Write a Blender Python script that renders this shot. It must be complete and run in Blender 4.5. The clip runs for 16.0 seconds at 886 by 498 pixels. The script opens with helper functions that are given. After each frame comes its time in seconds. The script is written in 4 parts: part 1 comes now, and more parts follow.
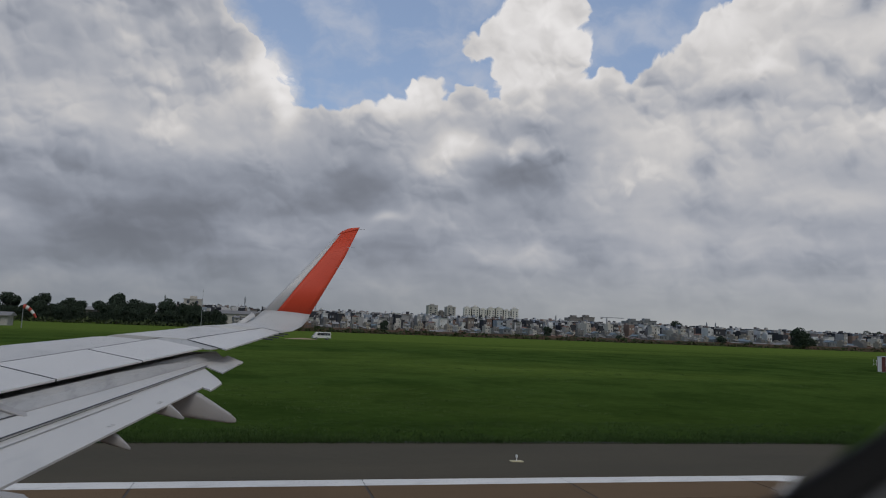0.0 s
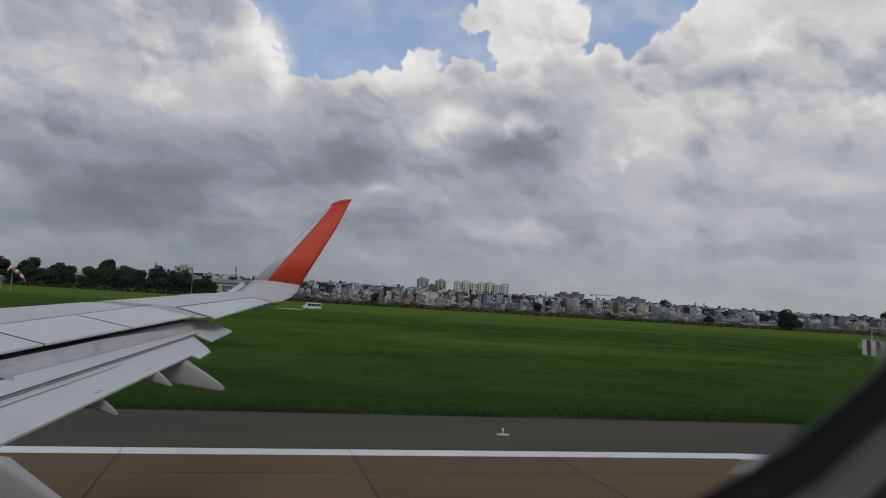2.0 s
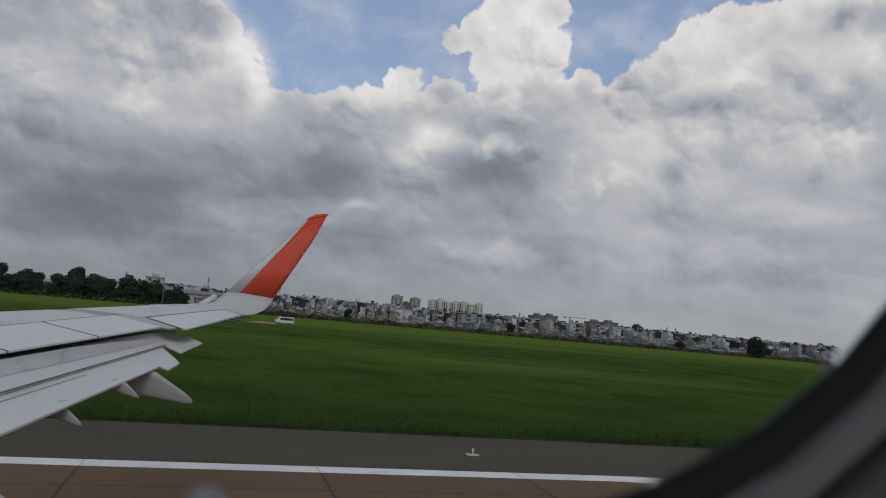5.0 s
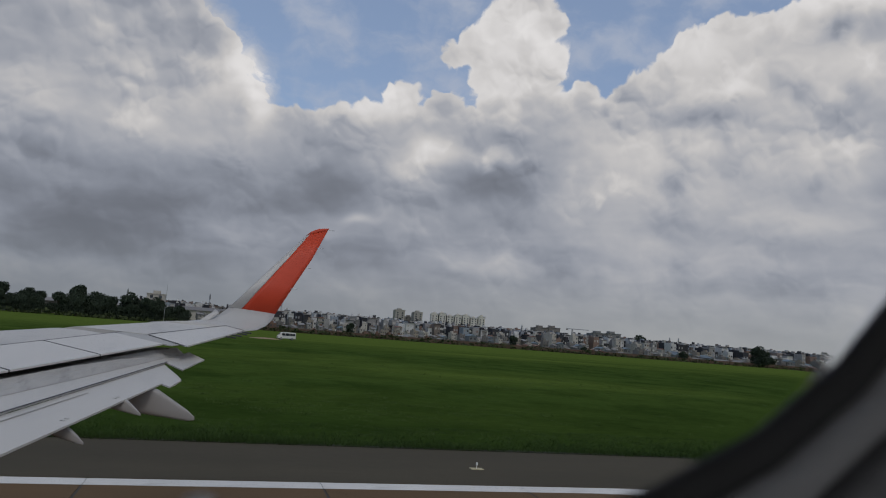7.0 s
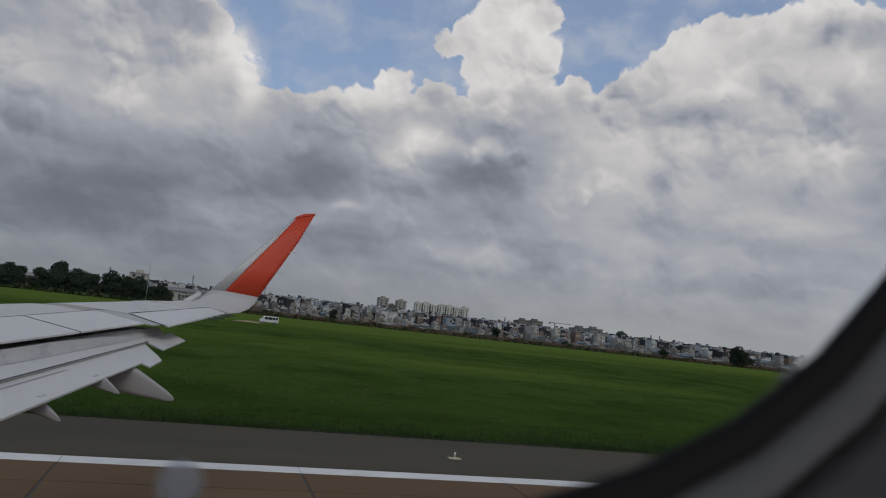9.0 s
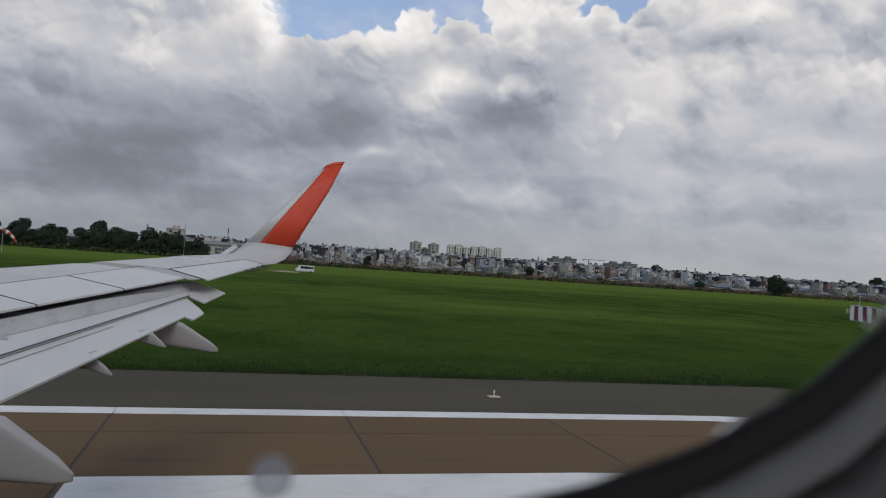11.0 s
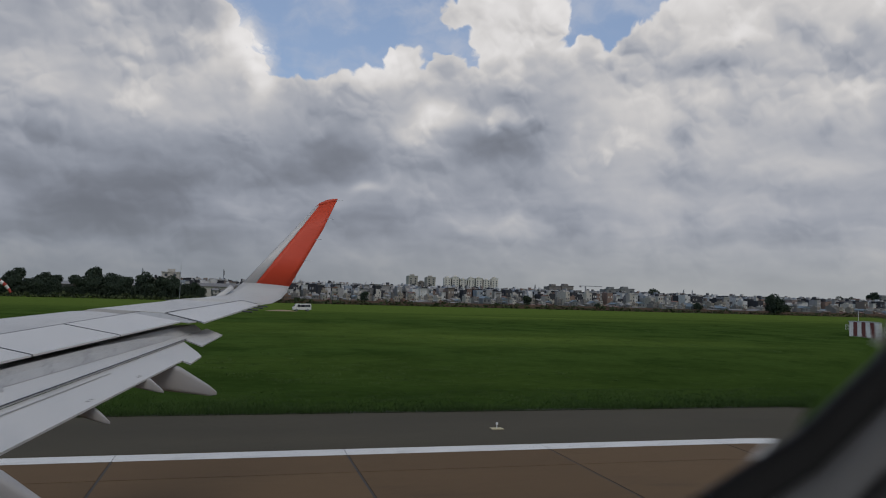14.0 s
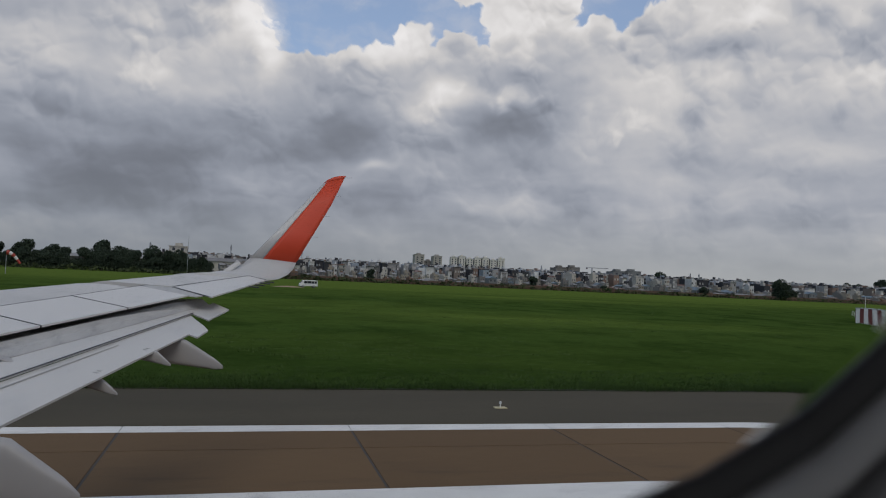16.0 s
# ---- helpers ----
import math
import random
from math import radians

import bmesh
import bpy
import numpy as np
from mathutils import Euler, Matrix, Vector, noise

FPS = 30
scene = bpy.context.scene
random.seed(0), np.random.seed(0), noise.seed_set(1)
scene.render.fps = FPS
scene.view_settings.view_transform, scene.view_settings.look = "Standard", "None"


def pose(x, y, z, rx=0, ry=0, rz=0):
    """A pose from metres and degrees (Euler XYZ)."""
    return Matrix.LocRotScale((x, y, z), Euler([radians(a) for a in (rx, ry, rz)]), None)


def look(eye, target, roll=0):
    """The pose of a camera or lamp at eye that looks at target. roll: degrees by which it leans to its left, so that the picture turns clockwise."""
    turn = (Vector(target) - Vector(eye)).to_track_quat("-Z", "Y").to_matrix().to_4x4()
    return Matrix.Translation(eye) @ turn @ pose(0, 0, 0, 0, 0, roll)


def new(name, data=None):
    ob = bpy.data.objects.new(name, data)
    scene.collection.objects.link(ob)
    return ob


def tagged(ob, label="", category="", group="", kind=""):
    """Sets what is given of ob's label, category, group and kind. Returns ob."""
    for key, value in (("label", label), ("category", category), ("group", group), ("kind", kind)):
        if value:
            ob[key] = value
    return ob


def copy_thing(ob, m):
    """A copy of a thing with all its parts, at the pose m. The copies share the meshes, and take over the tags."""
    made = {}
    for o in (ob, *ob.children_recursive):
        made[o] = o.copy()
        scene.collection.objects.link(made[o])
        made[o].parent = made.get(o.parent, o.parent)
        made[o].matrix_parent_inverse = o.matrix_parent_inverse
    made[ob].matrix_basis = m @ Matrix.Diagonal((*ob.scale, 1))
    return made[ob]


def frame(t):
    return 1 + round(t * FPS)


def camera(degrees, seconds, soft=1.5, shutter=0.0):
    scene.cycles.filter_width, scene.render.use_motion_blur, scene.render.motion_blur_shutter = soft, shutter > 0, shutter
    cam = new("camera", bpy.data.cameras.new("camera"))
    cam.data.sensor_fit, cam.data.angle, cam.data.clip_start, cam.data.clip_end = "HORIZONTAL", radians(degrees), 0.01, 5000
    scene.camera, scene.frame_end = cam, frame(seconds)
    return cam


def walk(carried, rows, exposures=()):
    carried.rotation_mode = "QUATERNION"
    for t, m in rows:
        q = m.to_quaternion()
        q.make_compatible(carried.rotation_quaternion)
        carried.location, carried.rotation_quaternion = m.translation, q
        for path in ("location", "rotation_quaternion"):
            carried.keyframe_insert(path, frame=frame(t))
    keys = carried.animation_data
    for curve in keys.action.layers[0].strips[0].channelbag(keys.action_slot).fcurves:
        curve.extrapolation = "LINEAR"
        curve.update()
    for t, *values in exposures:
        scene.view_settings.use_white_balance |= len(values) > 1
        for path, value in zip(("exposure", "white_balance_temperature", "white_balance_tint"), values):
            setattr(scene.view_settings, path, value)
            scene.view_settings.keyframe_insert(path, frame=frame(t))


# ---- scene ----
# A seat behind the wing of an airliner on the runway: x runs aft, y outboard, z up, the runway lies at z = 0.
cam = camera(61.8, 16.0, soft=1.1)
cam.data.dof.use_dof, cam.data.dof.focus_distance, cam.data.dof.aperture_fstop = True, 60.0, 17.0
PATH = [
    (0, (-0.0135, 0.0200, 4.3677), (2.355, 9.685, 5.355), 2.33),
    (0.5, (-0.0034, 0.0200, 4.3756), (2.283, 9.728, 5.098), 0.96),
    (1, (-0.0062, 0.0200, 4.3735), (2.397, 9.682, 5.307), 1.08),
    (1.5, (0.0023, 0.0200, 4.3780), (2.441, 9.706, 4.852), 1.70),
    (2, (-0.0024, 0.0200, 4.3719), (2.496, 9.682, 5.012), 3.64),
    (2.5, (-0.0026, 0.0200, 4.3722), (2.644, 9.634, 5.132), 3.72),
    (3, (-0.0013, 0.0200, 4.3731), (2.726, 9.622, 4.973), 2.91),
    (3.5, (-0.0032, 0.0200, 4.3705), (2.880, 9.573, 5.022), 3.18),
    (4, (-0.0008, 0.0200, 4.3700), (2.864, 9.573, 5.103), 4.07),
    (6.5, (-0.0040, 0.0200, 4.3609), (2.784, 9.561, 5.454), 5.67),
    (7, (-0.0008, 0.0200, 4.3655), (2.755, 9.571, 5.452), 4.55),
    (7.5, (-0.0058, 0.0200, 4.3631), (2.984, 9.488, 5.555), 4.44),
    (8, (-0.0009, 0.0200, 4.3607), (2.896, 9.521, 5.521), 6.81),
    (10.5, (-0.0045, 0.0200, 4.3700), (2.838, 9.599, 4.780), 4.98),
    (11, (-0.0061, 0.0200, 4.3693), (2.621, 9.667, 4.527), 4.02),
    (11.5, (-0.0001, 0.0200, 4.3715), (2.346, 9.690, 5.365), 3.63),
    (12, (-0.0071, 0.0200, 4.3685), (2.570, 9.632, 5.355), 2.94),
    (12.5, (-0.0040, 0.0200, 4.3700), (2.737, 9.573, 5.474), 3.60),
    (13, (-0.0007, 0.0200, 4.3722), (2.630, 9.638, 5.127), 2.47),
    (13.5, (-0.0051, 0.0200, 4.3680), (2.765, 9.593, 5.200), 3.90),
    (14, (-0.0041, 0.0200, 4.3728), (2.652, 9.642, 4.971), 1.68),
    (14.5, (-0.0060, 0.0200, 4.3655), (2.793, 9.577, 5.279), 5.61),
    (15, (-0.0066, 0.0200, 4.3713), (2.787, 9.600, 5.027), 2.19),
    (15.5, (-0.0115, 0.0200, 4.3744), (2.682, 9.632, 4.967), -0.13),
    (16, (-0.0040, 0.0200, 4.3722), (2.577, 9.676, 4.685), 2.75),
]
EXPOSURES = [(0, 0.16), (0.5, 0.08), (1, 0.13), (1.5, 0.18), (2, 0.23), (3, 0.21), (4, 0.18), (6.5, 0.10), (7, 0.05), (8, 0.02), (10.5, 0.18), (11, 0.40), (11.5, 0.38), (12, 0.14), (13, 0.06), (14, 0.16), (15, 0.16), (16, 0.21)]
walk(cam, [(t, look(eye, target, roll)) for t, eye, target, roll in PATH], EXPOSURES)

# ---- world and sun ----


class Nodes:
    """Short hand for building a node tree."""

    def __init__(self, tree):
        self.tree = tree

    def add(self, kind, ins=None):
        n = self.tree.nodes.new(kind)
        for k, v in (ins or {}).items():
            self.put(n.inputs[k], v)
        return n

    def put(self, socket, v):
        if isinstance(v, bpy.types.NodeSocket):
            self.tree.links.new(v, socket)
        else:
            socket.default_value = v

    def math(self, op, a, b=0.0, clamp=False):
        n = self.add("ShaderNodeMath", {0: a, 1: b})
        n.operation, n.use_clamp = op, clamp
        return n.outputs[0]

    def soft(self, op, a, b, c):
        n = self.add("ShaderNodeMath", {0: a, 1: b, 2: c})
        n.operation = op
        return n.outputs[0]

    def vec(self, op, a, b=(0, 0, 0)):
        n = self.add("ShaderNodeVectorMath", {0: a, 1: b})
        n.operation = op
        return n.outputs["Value"] if op == "DOT_PRODUCT" else n.outputs[0]

    def join(self, x, y, z):
        return self.add("ShaderNodeCombineXYZ", {0: x, 1: y, 2: z}).outputs[0]

    def noise(self, vector, scale, detail=6.0, rough=0.55, warp=0.0):
        return self.add("ShaderNodeTexNoise", {"Vector": vector, "Scale": scale, "Detail": detail, "Roughness": rough, "Distortion": warp}).outputs[0]

    def mix(self, fac, a, b):
        n = self.add("ShaderNodeMix")
        n.data_type = "RGBA"
        for s, v in ((n.inputs[0], fac), (n.inputs[6], a), (n.inputs[7], b)):
            self.put(s, v)
        return n.outputs[2]

    def step(self, x, lo, hi):
        n = self.add("ShaderNodeMapRange", {0: x, 1: lo, 2: hi, 3: 0.0, 4: 1.0})
        n.interpolation_type = "SMOOTHSTEP"
        return n.outputs[0]


def rgb(r, g, b):
    return (r, g, b, 1.0)


SUN_ELEVATION, SUN_AZIMUTH = 52.0, 168.0
DECK_TOP, DECK_SLOPE, DECK_LIGHT = 15.6, 0.1, 0.335

world = bpy.data.worlds.new("sky")
scene.world = world
world.use_nodes = True
world.node_tree.nodes.clear()
w = Nodes(world.node_tree)
way = w.add("ShaderNodeTexCoord").outputs["Generated"]
sep = w.add("ShaderNodeSeparateXYZ", {0: way})
az = w.math("MULTIPLY", w.math("ARCTAN2", sep.outputs[0], sep.outputs[1]), 57.29578)
el = w.math("MULTIPLY", w.math("ARCSINE", sep.outputs[2]), 57.29578)
spot = w.join(az, el, 0.0)


def blobs(rows, spot=spot):
    """A sum of soft ellipses: bearing, height, half width and half height in degrees, weight."""
    total = 0.0
    for a, e, ra, re, weight in rows:
        off = w.vec("MULTIPLY", w.vec("SUBTRACT", spot, (a, e, 0)), (1 / ra, 1 / re, 0))
        g = w.math("MULTIPLY", w.math("POWER", 0.36788, w.vec("DOT_PRODUCT", off, off)), weight)
        total = w.math("ADD", g, total)
    return total


# brighter and darker parts of the cloud deck: bearing, height, half width, half height, weight
LIT = [(-11.1, 17.5, 9.8, 3.9, 0.07), (-7.9, 13.1, 3.4, 1.7, 0.1), (-12.8, 14.8, 4.2, 1.8, 0.04), (-0.5, 17.8, 1.9, 2.3, 0.26), (1, 15.2, 1, 1.6, 0.18), (-3, 15.2, 2.4, 2, 0.07), (11.4, 17.3, 2.7, 1.2, 0.26), (7.5, 16.1, 2.2, 1, 0.14), (20.3, 22.1, 4.9, 3.6, 0.3), (37.1, 22.7, 4.3, 1.9, 0.24), (33.6, 21.5, 2.9, 1.6, 0.14), (43.9, 24.2, 3.2, 1.6, 0.28), (39.8, 19.1, 6.2, 2.7, 0.11), (45.2, 20.1, 2.8, 1.8, 0.12), (14.7, 13.6, 2, 0.9, 0.26), (12.6, 12, 1.3, 0.8, 0.1)]
LIT_LOW = [(38, 14, 10, 6, 0.05), (26, 18, 12, 4, 0.05), (19.1, 13.3, 2, 0.8, 0.13), (10.5, 14.2, 6.6, 1.7, 0.05), (28, 12.6, 5, 3, 0.11), (36.2, 13.9, 4.6, 2, 0.1), (44.9, 13.7, 3.1, 2.3, 0.1), (38.5, 9.1, 7.9, 2.4, 0.05), (9.3, 8, 1.3, 0.4, 0.12), (-4.5, 12.4, 3.1, 1, 0.06), (2.7, 13.4, 2.9, 1.6, 0.05), (25.2, 18.7, 2.6, 1.2, 0.12)]
DIM = [(-10, 4.5, 13, 3.5, -0.07), (6, 5, 10, 2.5, -0.04), (-12.9, 9.7, 5.2, 1.5, -0.09), (-10.7, 6.7, 5, 1.9, -0.13), (-5.1, 8.6, 4.2, 1.8, -0.12), (3.3, 9.2, 3.8, 1.9, -0.12), (6.9, 11.5, 2.6, 1.3, -0.07), (9.3, 9.9, 4.4, 1.5, -0.11), (18.5, 11.1, 4.2, 1.7, -0.13), (22.2, 13.4, 2.2, 1.7, -0.05), (34.4, 16.7, 2.4, 1, -0.1), (36.8, 16.4, 4.6, 1.2, -0.05), (33.2, 12.1, 1.1, 0.9, -0.14), (34.3, 10.7, 1.6, 0.8, -0.06), (42.8, 12.1, 1.6, 1, -0.07), (44, 22.3, 1.6, 1, -0.15), (24.5, 17.2, 3.1, 1.2, -0.05), (5.9, 15, 2.6, 1, -0.06), (-7, 3.8, 9.6, 1.2, -0.07), (19, 6.7, 5.2, 0.9, -0.04)]
# rounded heads that stand up from the deck: bearing, height, radius
TOWER = [(21.3, 25.2, 2.24), (19.5, 23.2, 1.9), (22.9, 23.5, 1.66), (17.9, 21.6, 1.77), (15.9, 20.9, 1.29), (20.5, 20.7, 3.02), (23.3, 20.7, 1.78), (18.4, 19.4, 1.65)]
RIDGE = [(11.6, 17.1, 1.49), (12.8, 17.6, 1.16), (9.5, 16.3, 1.33), (7.6, 15.4, 1.16), (15.5, 16.8, 1.76), (19.3, 17.4, 1.67), (22.7, 17.3, 2.49), (26.2, 17.8, 1.73)]
RIGHT_BANK = [(36, 20.5, 2.5), (37.2, 21.8, 2.52), (34.4, 20.9, 2.42), (39.6, 21.6, 2.19), (32.3, 19.5, 2.2), (30.1, 18.2, 2.03), (44, 23.4, 2.22), (42.1, 23.1, 1.54), (46.2, 22.2, 2.14), (49, 20.6, 3.16), (42.4, 18.7, 4.51)]
LEFT_BANK = [(-0.2, 18.1, 1.1), (-1.4, 18.9, 1.16), (0.5, 16.7, 1.04), (0.1, 15.2, 1.68), (-3.1, 19.5, 1.97), (-6.3, 20.4, 3.62), (-9.3, 18, 5.36), (-2.1, 15.8, 2.74), (-13.9, 15.2, 6.94), (-6.6, 13.2, 5.71)]
# crisper lit and shaded tufts in front of the deck
LIT_TUFTS = [(15.7, 14.4, 0.56), (14.8, 13.7, 0.81), (13.8, 12.9, 0.85), (12.8, 12.1, 0.65), (19.1, 13.3, 0.95), (20.4, 13.6, 0.56), (-0, 18.4, 0.9), (-0.8, 19.1, 0.77), (0.6, 17.5, 0.68), (0.6, 16, 0.61), (1.1, 14.9, 0.52), (11.3, 17.5, 1.16), (12.7, 18.1, 0.87), (9.4, 16.6, 0.83), (-8, 13.3, 0.99), (-6.7, 13.9, 0.69), (29.1, 12.1, 1.1), (28.2, 10.8, 1.02), (45.2, 14.5, 0.99), (46.2, 14.9, 0.83)]
DIM_TUFTS = [(32.9, 12.3, 0.62), (33.8, 12.1, 0.7), (33.3, 11.4, 0.46), (43, 12.2, 0.78), (34.4, 16.8, 0.97), (36, 16.4, 0.88), (37.5, 17.3, 0.71), (44, 22.3, 1.02), (-4.4, 18.9, 0.38), (-4.7, 18.2, 0.3)]


def warped(at, amount, scale):
    """Sky places, gently stirred by noise."""
    swirl = w.add("ShaderNodeTexNoise", {"Vector": at, "Scale": scale, "Detail": 2.0}).outputs["Color"]
    return w.vec("ADD", at, w.vec("MULTIPLY", w.vec("SUBTRACT", swirl, (0.5, 0.5, 0.5)), (amount, amount, 0.0)))


def depth_in(rows, at):
    """How far, in degrees, a place lies inside a union of rounded heads."""
    total = -20.0
    for a, e, r in rows:
        off = w.add("ShaderNodeVectorMath", {0: at, 1: (a, e, 0)})
        off.operation = "DISTANCE"
        total = w.soft("SMOOTH_MAX", w.math("SUBTRACT", r, off.outputs["Value"]), total, 0.8)
    return total


def knobs(at, scale, seed=0.0):
    """Rounded swellings like those of a cauliflower, one high on top of each, nought between them."""
    n = w.add("ShaderNodeTexVoronoi", {"Vector": w.vec("ADD", at, (seed, seed * 0.7, seed)), "Scale": scale})
    n.feature = "SMOOTH_F1"
    n.inputs["Smoothness"].default_value = 0.25
    return w.math("SUBTRACT", 1.0, w.math("MULTIPLY", n.outputs["Distance"], 1.25))


def relief(at, scale, seed, reach):
    """Light on the upper faces of swellings, shade on their undersides."""
    return w.math("SUBTRACT", knobs(at, scale, seed), knobs(w.vec("ADD", at, (reach * 0.35, reach, 0.0)), scale, seed))


sky = w.add("ShaderNodeTexSky")
sky.sky_type, sky.sun_disc, sky.sun_elevation, sky.sun_rotation = "NISHITA", False, radians(SUN_ELEVATION), radians(SUN_AZIMUTH)
blue = w.vec("ADD", w.vec("MULTIPLY", sky.outputs[0], (0.06, 0.06, 0.06)), (0.13, 0.165, 0.24))
calm = warped(spot, 1.8, 0.25)
stirred = warped(calm, 0.9, 0.8)
bumps = w.math("ADD", w.math("MULTIPLY", knobs(stirred, 0.62), 0.7), w.math("MULTIPLY", knobs(stirred, 1.5, 4.0), 0.45))
bumps = w.math("ADD", bumps, w.math("MULTIPLY", w.noise(stirred, 2.2, 4.0, 0.6), 0.5))
shape = w.math("SUBTRACT", bumps, 0.72)
crisp = w.soft("SMOOTH_MAX", depth_in(TOWER + RIDGE, stirred), depth_in(RIGHT_BANK, stirred), 0.3)
woolly = depth_in(LEFT_BANK, stirred)
floor_line = w.math("SUBTRACT", w.math("ADD", DECK_TOP, w.math("MULTIPLY", az, DECK_SLOPE)), el)
body = w.soft("SMOOTH_MAX", w.soft("SMOOTH_MAX", crisp, woolly, 0.4), floor_line, 1.0)
body = w.math("ADD", body, w.math("MULTIPLY", shape, 0.75))
cover = w.step(body, -0.08, 0.26)
wool = w.math("MULTIPLY", w.step(w.math("ADD", woolly, w.math("MULTIPLY", w.noise(stirred, 0.5, 5.0, 0.6), 3.0)), 0.3, 2.6), 0.85)
cover = w.math("MAXIMUM", cover, wool)
veil = w.math("MULTIPLY", w.step(w.noise(w.vec("MULTIPLY", stirred, (0.10, 0.16, 0.1)), 1.6, 5.0, 0.55), 0.42, 0.72), 0.75)
tone = w.math("ADD", w.math("ADD", blobs(LIT, calm), blobs(LIT_LOW, calm)), w.math("MULTIPLY", blobs(DIM, calm), 0.88))
flat = w.vec("MULTIPLY", calm, (0.075, 0.19, 0.1))
soft = w.math("MULTIPLY", w.math("SUBTRACT", w.noise(flat, 1.5, 3.0, 0.45), 0.5), 0.34)
fine = w.math("MULTIPLY", w.math("SUBTRACT", w.noise(w.vec("MULTIPLY", calm, (0.5, 0.6, 0.5)), 1.0, 4.0, 0.5), 0.5), 0.07)
bands = w.noise(w.vec("MULTIPLY", calm, (0.05, 0.42, 0.1)), 1.0, 3.0, 0.5)
soft = w.math("ADD", soft, w.math("MULTIPLY", w.math("MULTIPLY", w.math("SUBTRACT", bands, 0.5), 0.26), w.step(el, 11.0, 4.0)))
rim = w.math("MULTIPLY", w.math("SUBTRACT", 1.0, w.step(body, 0.0, 1.5)), 0.13)
heaped = w.step(el, 8.0, 17.0)
puffy = w.math("ADD", 0.35, w.step(w.noise(calm, 0.16, 2.0, 0.5), 0.40, 0.62))
heaps = w.math("ADD", w.math("MULTIPLY", relief(calm, 0.22, 9.0, 1.2), 0.16), w.math("MULTIPLY", relief(stirred, 0.5, 2.0, 0.6), 0.12))
heaps = w.math("MULTIPLY", w.math("ADD", heaps, w.math("MULTIPLY", relief(stirred, 1.2, 5.0, 0.25), 0.07)), puffy)
heaps = w.math("MULTIPLY", heaps, w.math("ADD", 0.45, w.math("MULTIPLY", heaped, 0.55)))
lum = w.math("ADD", w.math("ADD", DECK_LIGHT, tone), w.math("ADD", w.math("ADD", soft, fine), w.math("ADD", rim, heaps)))
lit = w.step(w.math("ADD", depth_in(LIT_TUFTS, stirred), w.math("MULTIPLY", shape, 1.3)), -0.5, 1.3)
shaded = w.step(w.math("ADD", depth_in(DIM_TUFTS, stirred), w.math("MULTIPLY", shape, 1.3)), -0.5, 1.3)
lum = w.math("ADD", lum, w.math("SUBTRACT", w.math("MULTIPLY", lit, 0.13), w.math("MULTIPLY", shaded, 0.085)))
lum = w.soft("SMOOTH_MAX", w.soft("SMOOTH_MIN", lum, 0.74, 0.2), 0.16, 0.10)
tint = w.mix(w.step(lum, 0.22, 0.56), rgb(0.895, 0.972, 1.155), rgb(1.025, 1.0, 0.995))
cloud = w.vec("MULTIPLY", tint, w.join(lum, lum, lum))
whole = w.mix(cover, w.mix(veil, blue, rgb(0.40, 0.44, 0.53)), cloud)
low = w.step(el, 6.5, -0.5)
haze = w.mix(w.step(az, -12.0, 40.0), rgb(0.185, 0.205, 0.228), rgb(0.31, 0.322, 0.326))
whole = w.mix(w.math("MULTIPLY", low, 0.8), whole, haze)
high = w.step(el, 30.0, 55.0)
whole = w.mix(w.math("MULTIPLY", high, 0.6), whole, rgb(0.28, 0.30, 0.33))
back = w.add("ShaderNodeBackground", {"Color": whole, "Strength": 1.0})
w.add("ShaderNodeOutputWorld", {0: back.outputs[0]})

sun = new("sun", bpy.data.lights.new("sun", "SUN"))
sun.data.energy, sun.data.angle, sun.data.color = 0.7, radians(30), (1.0, 0.96, 0.9)
sa, se = radians(SUN_AZIMUTH), radians(SUN_ELEVATION)
sun.matrix_world = look((0, 0, 60), (-math.sin(sa) * math.cos(se) * 10, -math.cos(sa) * math.cos(se) * 10, 60 - math.sin(se) * 10))

# ---- materials ----


def material(name, base, rough=0.6, metal=0.0, vary=0.12, scale=3.0, fine=40.0, bump=0.0, stretch=(1, 1, 1), spec=0.5, dirt=None, dirt_amount=0.3, per_piece=0.0):
    """A painted or mineral surface with variation at two sizes."""
    m = bpy.data.materials.new(name)
    m.use_nodes = True
    m.node_tree.nodes.clear()
    n = Nodes(m.node_tree)
    at = n.vec("MULTIPLY", n.add("ShaderNodeTexCoord").outputs["Object"], stretch)
    big, small = n.noise(at, scale, 5), n.noise(at, fine, 3, 0.6)
    lift = n.math("ADD", n.math("MULTIPLY", n.math("SUBTRACT", big, 0.5), 2 * vary), n.math("MULTIPLY", n.math("SUBTRACT", small, 0.5), vary))
    if per_piece:
        lift = n.math("ADD", lift, n.math("MULTIPLY", n.math("SUBTRACT", n.add("ShaderNodeObjectInfo").outputs["Random"], 0.5), per_piece))
    k = n.math("ADD", 1.0, lift)
    colour = n.vec("MULTIPLY", base, n.join(k, k, k))
    if dirt:
        colour = n.mix(n.math("MULTIPLY", n.step(n.noise(at, scale * 1.7, 7, 0.65), 0.5, 0.72), dirt_amount), colour, rgb(*dirt))
    b = n.add("ShaderNodeBsdfPrincipled", {"Base Color": colour, "Metallic": metal, "Roughness": n.math("ADD", rough, n.math("MULTIPLY", n.math("SUBTRACT", big, 0.5), 0.2), clamp=True), "Specular IOR Level": spec})
    if bump:
        bp = n.add("ShaderNodeBump", {"Strength": 1.0, "Distance": bump, "Height": small})
        m.node_tree.links.new(bp.outputs[0], b.inputs["Normal"])
    n.add("ShaderNodeOutputMaterial", {0: b.outputs[0]})
    return m


